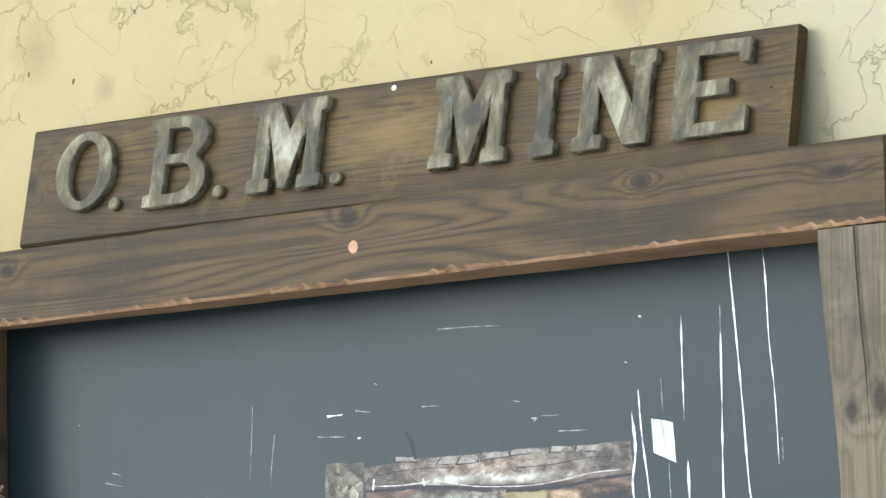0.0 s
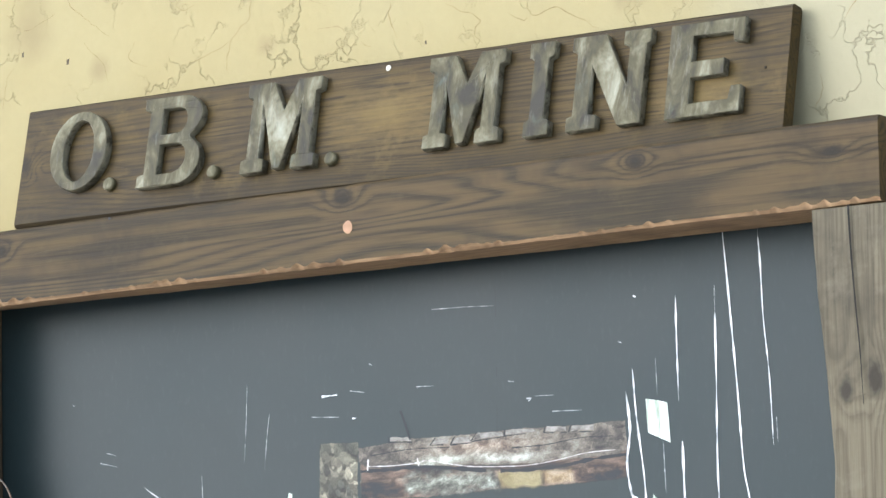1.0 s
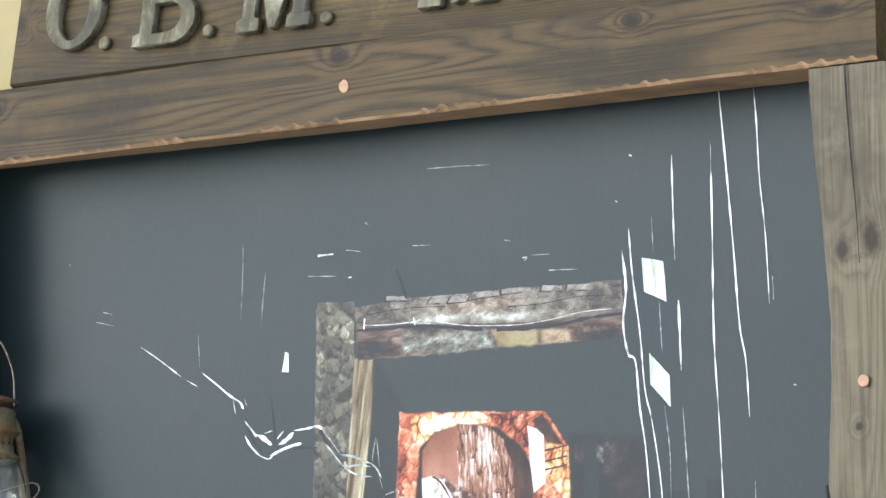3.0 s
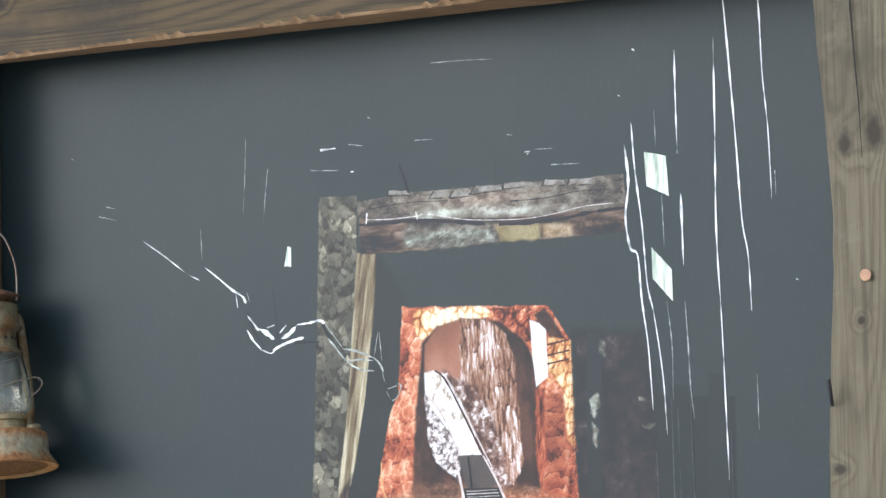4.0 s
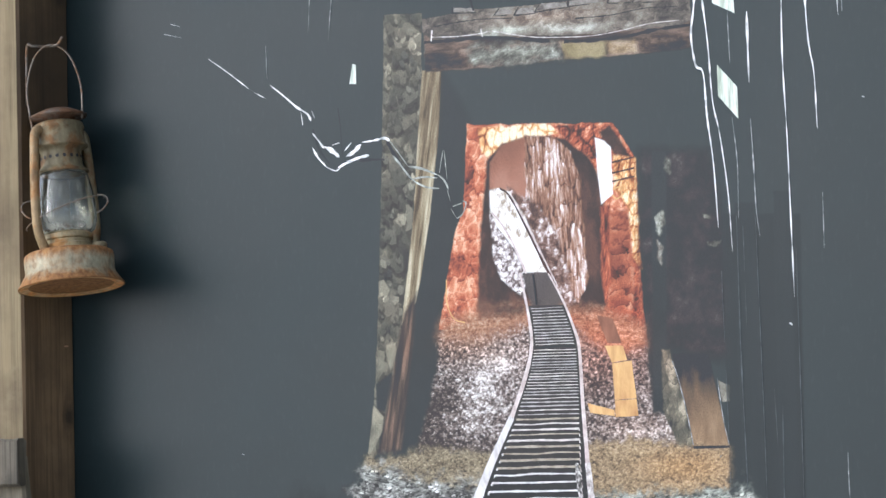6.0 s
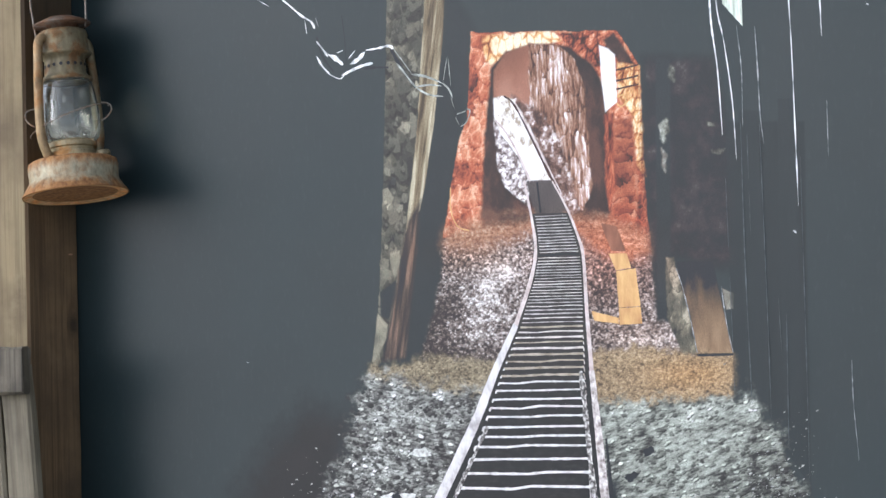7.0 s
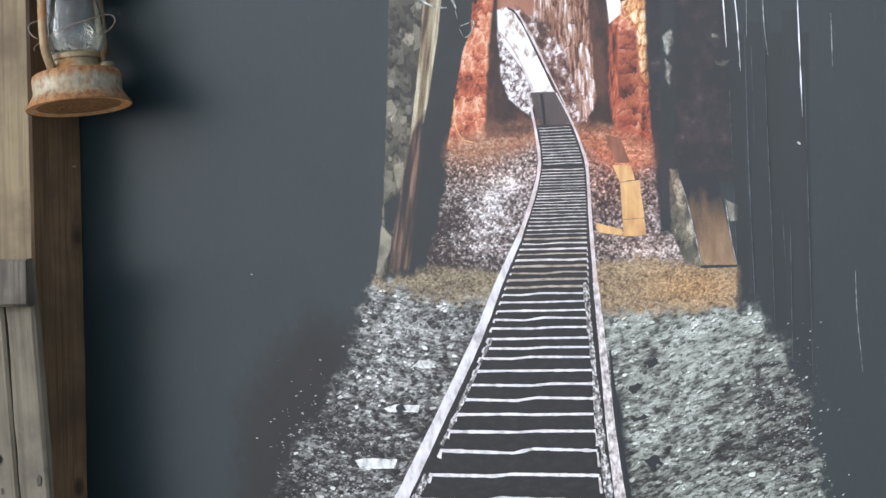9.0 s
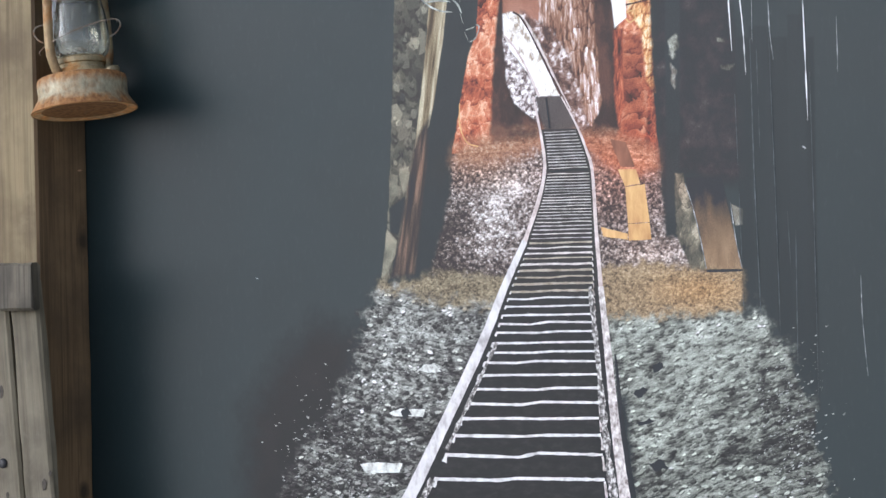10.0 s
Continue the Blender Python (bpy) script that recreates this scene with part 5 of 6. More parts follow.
PLANK_B = [(0.2, (0.012, 0.022, 0.024)), (0.8, (0.017, 0.028, 0.031))]
for k, pts in enumerate(([(0.437, 1.518), (0.466, 1.517), (0.470, 1.074), (0.444, 1.069)], [(0.466, 1.536), (0.501, 1.534), (0.508, 1.047), (0.472, 1.074)], [(0.500, 1.516), (0.539, 1.515), (0.539, 0.992), (0.510, 1.042)], [(0.540, 1.551), (0.569, 1.550), (0.576, 0.937), (0.541, 0.982)], [(0.569, 1.513), (0.588, 1.513), (0.586, 0.910), (0.578, 0.928)])):
    photo.lay(pts, PLANK_B if k % 2 else PLANK_A, 60, 4, 4, 0.6, 0.003, 0.0015, 91 + k, amount=0.65)
photo.part("photograph", photo_mat(), mural, "printed photograph of an orange-lit mine tunnel", 1)

# loose bright chips of the printed gravel, thinning out into the black
flecks = bmesh.new()
for k in range(1100):
    left = k % 2
    cx, cz, rx, rz = (-0.398, 0.807, 0.115, 0.12) if left else (0.530, 0.872, 0.075, 0.13)
    x, z = random.gauss(cx, rx * 0.55), random.gauss(cz, rz * 0.55)
    if not left and x > 0.70:
        continue
    w = 0.0007 + 0.0034 * random.random() ** 2.2
    h = w * random.uniform(0.22, 0.5)
    a = random.uniform(0.1, 0.7) if not left else random.uniform(-0.5, 0.4)
    pts = []
    for j in range(5):
        t = 2 * math.pi * j / 5 + random.uniform(-0.4, 0.4)
        u, v = w * math.cos(t), h * math.sin(t)
        pts.append(flecks.verts.new((x + u * math.cos(a) - v * math.sin(a), -2 * LAYER, z + u * math.sin(a) + v * math.cos(a))))
    flecks.faces.new(list(reversed(pts)))
me = bpy.data.meshes.new("gravel_fleck")
flecks.to_mesh(me)
flecks.free()
me.materials.append(print_mat("gravel_fleck_ink", [(0.35, (0.09, 0.095, 0.09)), (0.5, (0.26, 0.275, 0.26)), (0.65, (0.60, 0.63, 0.60))], 120))
ob = new("gravel_fleck", me)
ob.parent = mural
tagged(ob, kind="stuff")

for pts in ([(-0.092, 1.885), (-0.092, 1.892), (-0.051, 1.890), (-0.048, 1.883)], [(-0.006, 1.875), (0.006, 1.884), (0.030, 1.882), (0.030, 1.874)], [(0.036, 1.873), (0.046, 1.884), (0.075, 1.883), (0.076, 1.874)], [(0.079, 1.876), (0.091, 1.888), (0.139, 1.886), (0.144, 1.880)], [(0.147, 1.881), (0.148, 1.889), (0.201, 1.888), (0.210, 1.883)], [(0.227, 1.881), (0.231, 1.890), (0.268, 1.887), (0.269, 1.879)], [(0.277, 1.879), (0.281, 1.887), (0.322, 1.886), (0.324, 1.877)]):
    ink("lintel_edge", pts, lintel_edge_ink, 4, 0.0025)
    stroke("lintel_joint", [(pts[0][0] - 0.003, pts[0][1] - 0.002), (pts[1][0] - 0.003, pts[1][1] + 0.001)], 0.003, 0.002, black_ink, 5, wob=0.4)
    stroke("lintel_joint", [(pts[0][0] - 0.002, pts[0][1] - 0.002), (pts[3][0] + 0.002, pts[3][1] - 0.002)], 0.002, 0.0012, black_ink, 5, broken=0.3, wob=0.6, seed=pts[0][0] * 50)
stroke("cable", [(-0.140, 1.845), (-0.087, 1.843), (-0.033, 1.845), (-0.013, 1.847), (0.066, 1.833), (0.136, 1.828), (0.193, 1.827), (0.250, 1.832), (0.306, 1.840), (0.365, 1.842)], 0.0015, 0.0012, rail_old_ink, 5, wob=0.3)
stroke("beam_split", [(-0.156, 1.837), (-0.087, 1.837), (-0.016, 1.837), (0.135, 1.821), (0.249, 1.821), (0.317, 1.829), (0.388, 1.833)], 0.006, 0.005, black_ink, 4, broken=0.2, wob=0.6, seed=3.0)
stroke("beam_split", [(-0.134, 1.863), (-0.050, 1.869), (0.032, 1.867)], 0.0018, 0.001, black_ink, 4, broken=0.25, wob=0.6, seed=5.0)
stroke("beam_split", [(0.159, 1.858), (0.228, 1.859), (0.296, 1.866), (0.362, 1.865)], 0.0016, 0.001, black_ink, 4, broken=0.25, wob=0.6, seed=8.0)
stroke("cable_clip", [(-0.139, 1.857), (-0.141, 1.838)], 0.0028, 0.0025, rail_old_ink, 6)
stroke("cable_clip", [(-0.036, 1.853), (-0.033, 1.839)], 0.0025, 0.002, rail_old_ink, 6)
stroke("box_edge", [(0.062, 1.431), (0.068, 1.379)], 0.004, 0.004, black_ink, 10, wob=0)
for dy in (0, 18, 32):
    stroke("iron_bar", [(x, z - dy / 1000) for x, z in [(0.226, 1.613), (0.271, 1.620)]], 0.003, 0.003, cave_dark, 8)
stroke("iron_ring", [(0.227, 1.568), (0.240, 1.571), (0.245, 1.559), (0.235, 1.552), (0.226, 1.558)], 0.0025, 0.0025, plank_ink, 8)
stroke("loose_wire", [(-0.119, 1.427), (-0.119, 1.388), (-0.105, 1.360), (-0.081, 1.352)], 0.0025, 0.002, plank_ink, 5)
ink("walk_plank", [(0.189, 1.359), (0.221, 1.353), (0.238, 1.311), (0.209, 1.312)], plank_red, 4, 0.001)
ink("walk_plank", [(0.204, 1.308), (0.240, 1.307), (0.248, 1.283), (0.218, 1.279)], plank_ink, 4, 0.001)
ink("walk_plank", [(0.218, 1.278), (0.257, 1.282), (0.265, 1.219), (0.222, 1.217)], plank_ink, 4, 0.001)
ink("walk_plank", [(0.222, 1.216), (0.265, 1.218), (0.268, 1.190), (0.223, 1.188)], plank_ink, 4, 0.001)
ink("walk_plank", [(0.167, 1.212), (0.221, 1.200), (0.221, 1.190), (0.171, 1.196)], plank_ink, 4, 0.001)
stroke("ramp_edge", [(0.337, 1.28), (0.349, 1.248), (0.364, 1.192), (0.375, 1.141)], 0.0014, 0.0016, dim_white, 6, broken=0.15, wob=0.4)
stroke("ramp_edge", [(0.424, 1.25), (0.43, 1.207), (0.435, 1.178), (0.444, 1.141)], 0.0014, 0.0014, dim_white, 6, wob=0.4)
stroke("ramp_shadow", [(0.375, 1.137), (0.445, 1.138)], 0.005, 0.004, black_ink, 6)
ink("pale_slab", [(-0.221, 0.969), (-0.206, 0.979), (-0.182, 0.977), (-0.170, 0.967), (-0.197, 0.964)], slab_ink, 7, 0.002)
ink("pale_slab", [(-0.284, 0.894), (-0.259, 0.901), (-0.206, 0.901), (-0.211, 0.889), (-0.272, 0.888)], slab_ink, 7, 0.002)
ink("pale_slab", [(-0.350, 0.803), (-0.323, 0.807), (-0.257, 0.806), (-0.265, 0.790), (-0.336, 0.788)], slab_ink, 7, 0.002)
for pts in ([(0.226, 0.933), (0.246, 0.946), (0.259, 0.939), (0.234, 0.926)], [(0.231, 0.886), (0.256, 0.892), (0.267, 0.885), (0.235, 0.880)], [(0.265, 0.980), (0.281, 0.988), (0.287, 0.977), (0.269, 0.969)], [(0.254, 0.815), (0.277, 0.826), (0.294, 0.810), (0.265, 0.802)], [(-0.259, 0.896), (-0.244, 0.906), (-0.235, 0.892), (-0.252, 0.882)]):
    ink("dark_stone", pts, black_ink, 8, 0.005)

# the track: bed, rails and sleepers
LEFT_RAIL = [(-0.277, 0.691), (-0.249, 0.739), (-0.175, 0.860), (-0.081, 1.017), (-0.032, 1.113), (0.012, 1.190), (0.043, 1.261), (0.056, 1.313), (0.051, 1.361), (0.041, 1.409), (0.035, 1.435)]
RIGHT_RAIL = [(0.213, 0.706), (0.206, 0.751), (0.190, 0.866), (0.177, 0.999), (0.165, 1.112), (0.158, 1.207), (0.153, 1.302), (0.143, 1.338), (0.123, 1.383), (0.093, 1.432)]


def rail_x(rail, z):
    for (x0, z0), (x1, z1) in zip(rail, rail[1:]):
        if z0 <= z <= z1:
            return x0 + (x1 - x0) * (z - z0) / (z1 - z0)
    return rail[-1][0] if z > rail[-1][1] else rail[0][0]


Z_FAR, Z_NEAR, Z_VANISH = 1.378, 0.704, 1.235
bed = bmesh.new()
steps = np.linspace(LEFT_RAIL[0][1], Z_FAR, 60)
pairs = [(bed.verts.new((rail_x(LEFT_RAIL, h), -6 * LAYER, h)), bed.verts.new((rail_x(RIGHT_RAIL, h), -6 * LAYER, h))) for h in steps]
for a, b in zip(pairs, pairs[1:]):
    bed.faces.new((a[0], a[1], b[1], b[0]))
me = bpy.data.meshes.new("track_bed")
bed.to_mesh(me)
bed.free()
me.materials.append(bed_ink)
new("track_bed", me).parent = mural
SLEEPERS = [0.742, 0.785, 0.827, 0.860, 0.889, 0.915, 0.940, 0.963, 0.985, 1.002, 1.018, 1.036, 1.051, 1.065, 1.080]
while SLEEPERS[-1] < Z_FAR - 0.006:
    SLEEPERS.append(SLEEPERS[-1] + max(0.0050, 0.0135 - 0.055 * max(0.0, SLEEPERS[-1] - 1.08)) * random.uniform(0.92, 1.08))
for z in SLEEPERS:
    near = max(0.0, min(1.0, (Z_VANISH - z) / 0.5))
    a, b = rail_x(LEFT_RAIL, z) + 0.008 + 0.030 * near, rail_x(RIGHT_RAIL, z) - 0.007 - 0.033 * near
    rise = 0.010 * near + 0.001
    mid = a + (b - a) * random.uniform(0.3, 0.6)
    kink = random.uniform(-0.0015, 0.003) * (0.3 + near)
    if z < 1.10:
        tone, wide = tie_ink, 1.0
    elif z < 1.19:
        tone, wide = random.choice((tie_far_ink, tie_tan_ink)), random.uniform(0.9, 1.5)
    elif abs(z - 1.308) < 0.004:
        tone, wide = black_ink, 1.6
    else:
        tone, wide = random.choice((tie_far_ink, tie_grey_ink, tie_grey_ink)), random.uniform(0.7, 1.25)
    stroke("sleeper_edge", [(a, z - rise * 0.4), (mid - 0.02, z - rise * 0.2 - kink), (mid + 0.02, z + kink), (b, z + rise * 0.3)], (0.0017 + 0.0048 * near) * wide, (0.0015 + 0.0042 * near) * wide, tone, 7, wob=0.25, curved=False, seed=z * 9)
    if near > 0.12:
        stroke("sleeper_end", [(a + 0.001, z - 0.001), (a - 0.006 * near, z - 0.02 * near)], 0.006 * near + 0.001, 0.009 * near + 0.001, tie_ink, 7, wob=0.3, curved=False)
        stroke("sleeper_end", [(b, z), (b + 0.004 * near, z - 0.03 * near)], 0.003 * near + 0.001, 0.006 * near + 0.001, rail_old_ink, 7, wob=0.4, curved=False)
stroke("rail_ballast", [(x + 0.030, zz) for x, zz in LEFT_RAIL[:4]], 0.016, 0.005, speckle_ink, 8, broken=0.3, wob=0.5)
stroke("rail", LEFT_RAIL[:6], 0.030, 0.011, rail_ink, 9, wob=0.06)
stroke("rail", LEFT_RAIL[5:], 0.009, 0.003, rail_far_ink, 9, wob=0.1)
stroke("rail_shadow", [(x + 0.014, zz) for x, zz in RIGHT_RAIL[:4]], 0.026, 0.004, black_ink, 8, wob=0.05)
stroke("rail_ballast", [(x - 0.022, zz) for x, zz in RIGHT_RAIL[:5]], 0.020, 0.008, speckle_ink, 8, broken=0.1, wob=0.4)
stroke("rail", RIGHT_RAIL[:5], 0.026, 0.011, rail_old_ink, 9, wob=0.06)
stroke("rail", RIGHT_RAIL[4:], 0.0085, 0.003, rail_far_ink, 9, wob=0.1)
stroke("far_rail", [(0.048, 1.433), (0.024, 1.480), (-0.000, 1.517), (-0.021, 1.539)], 0.004, 0.003, rail_far_ink, 8)
stroke("far_rail", [(0.107, 1.409), (0.074, 1.467), (0.041, 1.526), (0.015, 1.567), (-0.003, 1.579)], 0.005, 0.003, cave_dark, 8)
stroke("far_rail", [(0.112, 1.409), (0.079, 1.467), (0.045, 1.525), (0.020, 1.567)], 0.003, 0.002, rail_far_ink, 9)

# chain and wires
for pts, w in (([(-0.345, 1.734), (-0.34, 1.696), (-0.337, 1.648)], 0.0018), ([(-0.239, 1.67), (-0.22, 1.64), (-0.188, 1.601)], 0.0065), ([(-0.3, 1.639), (-0.276, 1.64), (-0.246, 1.639)], 0.0046), ([(-0.401, 1.699), (-0.389, 1.665), (-0.366, 1.637)], 0.0037), ([(-0.11, 1.576), (-0.105, 1.553), (-0.091, 1.526)], 0.0042)):
    stroke("chain_shadow", pts, w, w * 0.7, black_ink, 9, wob=0.3)
for pts, w in (([(-0.633, 1.836), (-0.589, 1.809), (-0.543, 1.778)], 0.0014), ([(-0.531, 1.771), (-0.506, 1.759)], 0.0014), ([(-0.495, 1.782), (-0.466, 1.762), (-0.436, 1.74), (-0.412, 1.726), (-0.405, 1.714)], 0.0023), ([(-0.427, 1.732), (-0.423, 1.707)], 0.0016), ([(-0.403, 1.733), (-0.397, 1.718)], 0.0009), ([(-0.402, 1.692), (-0.388, 1.677), (-0.377, 1.664)], 0.0025), ([(-0.403, 1.667), (-0.39, 1.648), (-0.372, 1.631)], 0.0028), ([(-0.377, 1.668), (-0.359, 1.659), (-0.344, 1.648)], 0.0051), ([(-0.359, 1.669), (-0.343, 1.673)], 0.0028), ([(-0.332, 1.658), (-0.317, 1.672)], 0.0028), ([(-0.329, 1.648), (-0.311, 1.656), (-0.296, 1.668)], 0.0042), ([(-0.294, 1.671), (-0.269, 1.673), (-0.245, 1.676), (-0.234, 1.671)], 0.0032), ([(-0.372, 1.631), (-0.351, 1.624), (-0.339, 1.633)], 0.0021), ([(-0.348, 1.629), (-0.324, 1.638), (-0.299, 1.645), (-0.279, 1.648)], 0.0039)):
    stroke("chain_link", pts, w * 1.1, w * 1.5, worn_white, 10, wob=0.5, taper=4)
for pts, w in (([(-0.234, 1.671), (-0.216, 1.65), (-0.196, 1.626)], 0.0016), ([(-0.228, 1.645), (-0.214, 1.631), (-0.188, 1.603), (-0.159, 1.588), (-0.13, 1.584)], 0.0025), ([(-0.196, 1.625), (-0.164, 1.619), (-0.132, 1.607)], 0.0032), ([(-0.185, 1.603), (-0.159, 1.605), (-0.133, 1.602)], 0.0023), ([(-0.132, 1.608), (-0.118, 1.596), (-0.11, 1.581)], 0.0023), ([(-0.113, 1.581), (-0.107, 1.562)], 0.0014), ([(-0.102, 1.552), (-0.083, 1.557)], 0.0032), ([(-0.081, 1.561), (-0.074, 1.556), (-0.082, 1.538), (-0.094, 1.531)], 0.0018), ([(-0.105, 1.548), (-0.097, 1.534)], 0.0014), ([(-0.12, 1.651), (-0.125, 1.629), (-0.129, 1.61)], 0.0009), ([(-0.118, 1.65), (-0.115, 1.619), (-0.113, 1.6)], 0.0009)):
    stroke("chain_link", pts, w * 1.4, w * 1.1, chain_ink, 11, wob=0.25, taper=4)

# scratches down the film and flakes gone from it
for pts, w, gap in (([(0.583, 2.190), (0.592, 2.078), (0.603, 1.929), (0.611, 1.800), (0.621, 1.740), (0.625, 1.650)], 0.0052, 0.0), ([(0.649, 2.184), (0.653, 2.128), (0.656, 2.036), (0.664, 1.943), (0.668, 1.831)], 0.0045, 0.22), ([(0.490, 2.087), (0.490, 2.012), (0.491, 1.915)], 0.0055, 0.08),
                    ([(0.565, 2.099), (0.564, 1.951), (0.562, 1.785), (0.568, 1.635), (0.572, 1.488), (0.575, 1.379)], 0.0042, 0.05), ([(-0.399, 2.006), (-0.402, 1.942), (-0.408, 1.861)], 0.002, 0.35), ([(-0.351, 1.950), (-0.358, 1.899), (-0.363, 1.854)], 0.0025, 0.2), ([(-0.503, 1.851), (-0.501, 1.795)], 0.0025, 0.35), ([(0.668, 1.129), (0.670, 1.056), (0.678, 0.967)], 0.0026, 0.35)):
    stroke("scratch", pts, w * 0.58, w * 0.36, scratch_white if w > 0.0026 else dim_white, 11, broken=gap, taper=6, wob=0.7, seed=pts[0][0] * 40)
for pts, w in (([(0.389, 1.937), (0.395, 1.874), (0.388, 1.816), (0.396, 1.766), (0.41, 1.751), (0.416, 1.677), (0.426, 1.604), (0.433, 1.497)], 0.0027), ([(0.403, 1.972), (0.408, 1.898), (0.42, 1.799), (0.427, 1.706), (0.439, 1.652), (0.453, 1.554), (0.459, 1.457)], 0.0020), ([(0.448, 1.988), (0.45, 1.929)], 0.0008), ([(0.459, 1.85), (0.462, 1.764)], 0.0011), ([(0.496, 1.848), (0.498, 1.732)], 0.0027), ([(0.499, 1.673), (0.503, 1.601), (0.506, 1.528), (0.512, 1.48)], 0.0016), ([(0.464, 1.675), (0.472, 1.602), (0.472, 1.51)], 0.0013), ([(0.632, 1.547), (0.633, 1.457)], 0.0011), ([(0.675, 1.875), (0.676, 1.836)], 0.0015)):
    stroke("scratch", pts, w * 1.5, w * 0.8, worn_white if w > 0.0016 else dim_white, 11, broken=0.08, taper=5, wob=0.5, seed=pts[0][0] * 23)
for pts, w in (([(0.468, 1.517), (0.471, 1.296), (0.477, 1.111), (0.479, 1.055)], 0.004), ([(0.504, 1.516), (0.512, 1.203), (0.515, 1.035)], 0.004), ([(0.580, 1.458), (0.583, 1.202), (0.585, 0.937)], 0.003), ([(0.437, 1.426), (0.443, 1.204), (0.446, 1.074)], 0.004), ([(0.548, 1.203), (0.547, 0.964)], 0.003), ([(0.531, 1.276), (0.538, 1.129)], 0.003), ([(0.480, 1.498), (0.483, 1.332)], 0.003)):
    stroke("faint_line", pts, w * 0.5, w * 0.4, scratch_grey, 10, broken=0.25, taper=8, wob=0.6, seed=pts[0][0] * 17)
for pts, w in (([(-0.236, 1.972), (-0.203, 1.973)], 0.005), ([(-0.259, 1.938), (-0.198, 1.934)], 0.0022), ([(-0.175, 1.978), (-0.144, 1.973)], 0.002), ([(-0.171, 1.930), (-0.164, 1.930)], 0.004), ([(0.001, 2.105), (0.066, 2.104), (0.130, 2.101)], 0.0022), ([(-0.034, 1.975), (0.002, 1.974)], 0.0018), ([(0.243, 1.914), (0.301, 1.912)], 0.0022), ([(0.191, 1.939), (0.202, 1.939), (0.195, 1.934)], 0.0035), ([(0.209, 1.942), (0.246, 1.941)], 0.002), ([(-0.719, 1.904), (-0.699, 1.899)], 0.003), ([(-0.735, 1.887), (-0.695, 1.878)], 0.003), ([(0.155, 1.971), (0.167, 1.969)], 0.003), ([(0.408, 2.094), (0.413, 2.092)], 0.004), ([(0.378, 2.020), (0.383, 2.018)], 0.003), ([(-0.797, 1.996), (-0.793, 1.994)], 0.003), ([(-0.133, 2.022), (-0.127, 2.019)], 0.003), ([(0.709, 1.698), (0.714, 1.696)], 0.003), ([(0.566, 1.338), (0.570, 1.335)], 0.004), ([(0.564, 1.338), (0.570, 1.334)], 0.004), ([(-0.573, 1.130), (-0.568, 1.128)], 0.003)):
    stroke("nick", pts, w * 0.65, w * 0.35, dim_white if len(pts) > 2 or w < 0.0031 else worn_white, 11, wob=0.5, curved=False, broken=0.2 if len(pts) > 2 else 0.0, seed=pts[0][0] * 31)
ink("torn_patch", [(0.427, 1.922), (0.469, 1.913), (0.473, 1.846), (0.43, 1.866)], patch_ink, 9, 0.001, "pale patch where the film is torn")
ink("torn_patch", [(0.437, 1.764), (0.475, 1.726), (0.476, 1.673), (0.438, 1.712)], patch_ink, 9, 0.001, "pale patch where the film is torn")
ink("torn_patch", [(-0.319, 1.774), (-0.304, 1.773), (-0.303, 1.807), (-0.311, 1.809)], patch_ink, 9, 0.001, "pale patch where the film is torn")
stroke("dark_twig", [(-0.069, 1.936), (-0.059, 1.912), (-0.050, 1.885)], 0.005, 0.004, black_ink, 12, wob=0.1)
stroke("seam", [(0.132, 2.175), (0.132, 2.040), (0.130, 1.887)], 0.0008, 0.0008, black_ink, 3, broken=0.45, wob=0.3)

# ---- the lantern on its hook ----
VIEW_SIDE = Vector((math.cos(radians(35)), math.sin(radians(35)), 0))
VIEW_BACK = Vector((math.sin(radians(35)), -math.cos(radians(35)), 0))
LANTERN_AT = Vector((-0.8625, -0.1205, 1.4335))
tilt = Matrix.Rotation(radians(4.3), 4, VIEW_BACK) @ Matrix.Rotation(radians(-8.5), 4, VIEW_SIDE)
lantern = thing("lantern", Matrix.Translation(LANTERN_AT) @ tilt)
tagged(lantern, "rusty old barn lantern with a glass globe hanging by the post", "lantern")


def dented(bm, amount, seed):
    for v in bm.verts:
        k = amount * noise.noise((v.co.x * 26, v.co.y * 26, v.co.z * 26 + seed))
        r = math.hypot(v.co.x, v.co.y)
        if r > 0.004:
            v.co.x *= 1 + k / r
            v.co.y *= 1 + k / r
    return bm


base = part("tank", dented(lathe([(0.088, 0.003), (0.096, 0.0), (0.0955, 0.003), (0.088, 0.014), (0.082, 0.024), (0.0805, 0.030), (0.081, 0.052), (0.079, 0.060), (0.072, 0.064), (0.05, 0.068), (0.042, 0.070)], 56), 0.0012, 1), lantern_tank, lantern, "rust-streaked tin fuel tank with a flared foot", True)
part("underside", lathe([(0.0945, 0.0005), (0.07, 0.004), (0.04, 0.006), (0.002, 0.006)], 40, False), lit_underside_rust, base, "orange rusted underside with bounce light painted in", True)
bm = lathe([(0.008, 0.0), (0.0135, 0.0), (0.0135, 0.010), (0.011, 0.013)], 18)
bm.transform(Matrix.Translation(VIEW_SIDE * 0.058 + VIEW_BACK * 0.02 + Vector((0, 0, 0.061))))
part("filler_cap", bm, lantern_grey, base, "small round filler cap", True)
part("burner", lathe([(0.047, 0.068), (0.047, 0.076), (0.042, 0.078), (0.042, 0.084), (0.046, 0.086), (0.046, 0.094), (0.040, 0.098)], 36), lantern_rust, lantern, "rusty burner collar", False)
part("wick_tube", lathe([(0.012, 0.09), (0.012, 0.115), (0.006, 0.118)], 16), lantern_dark, lantern)
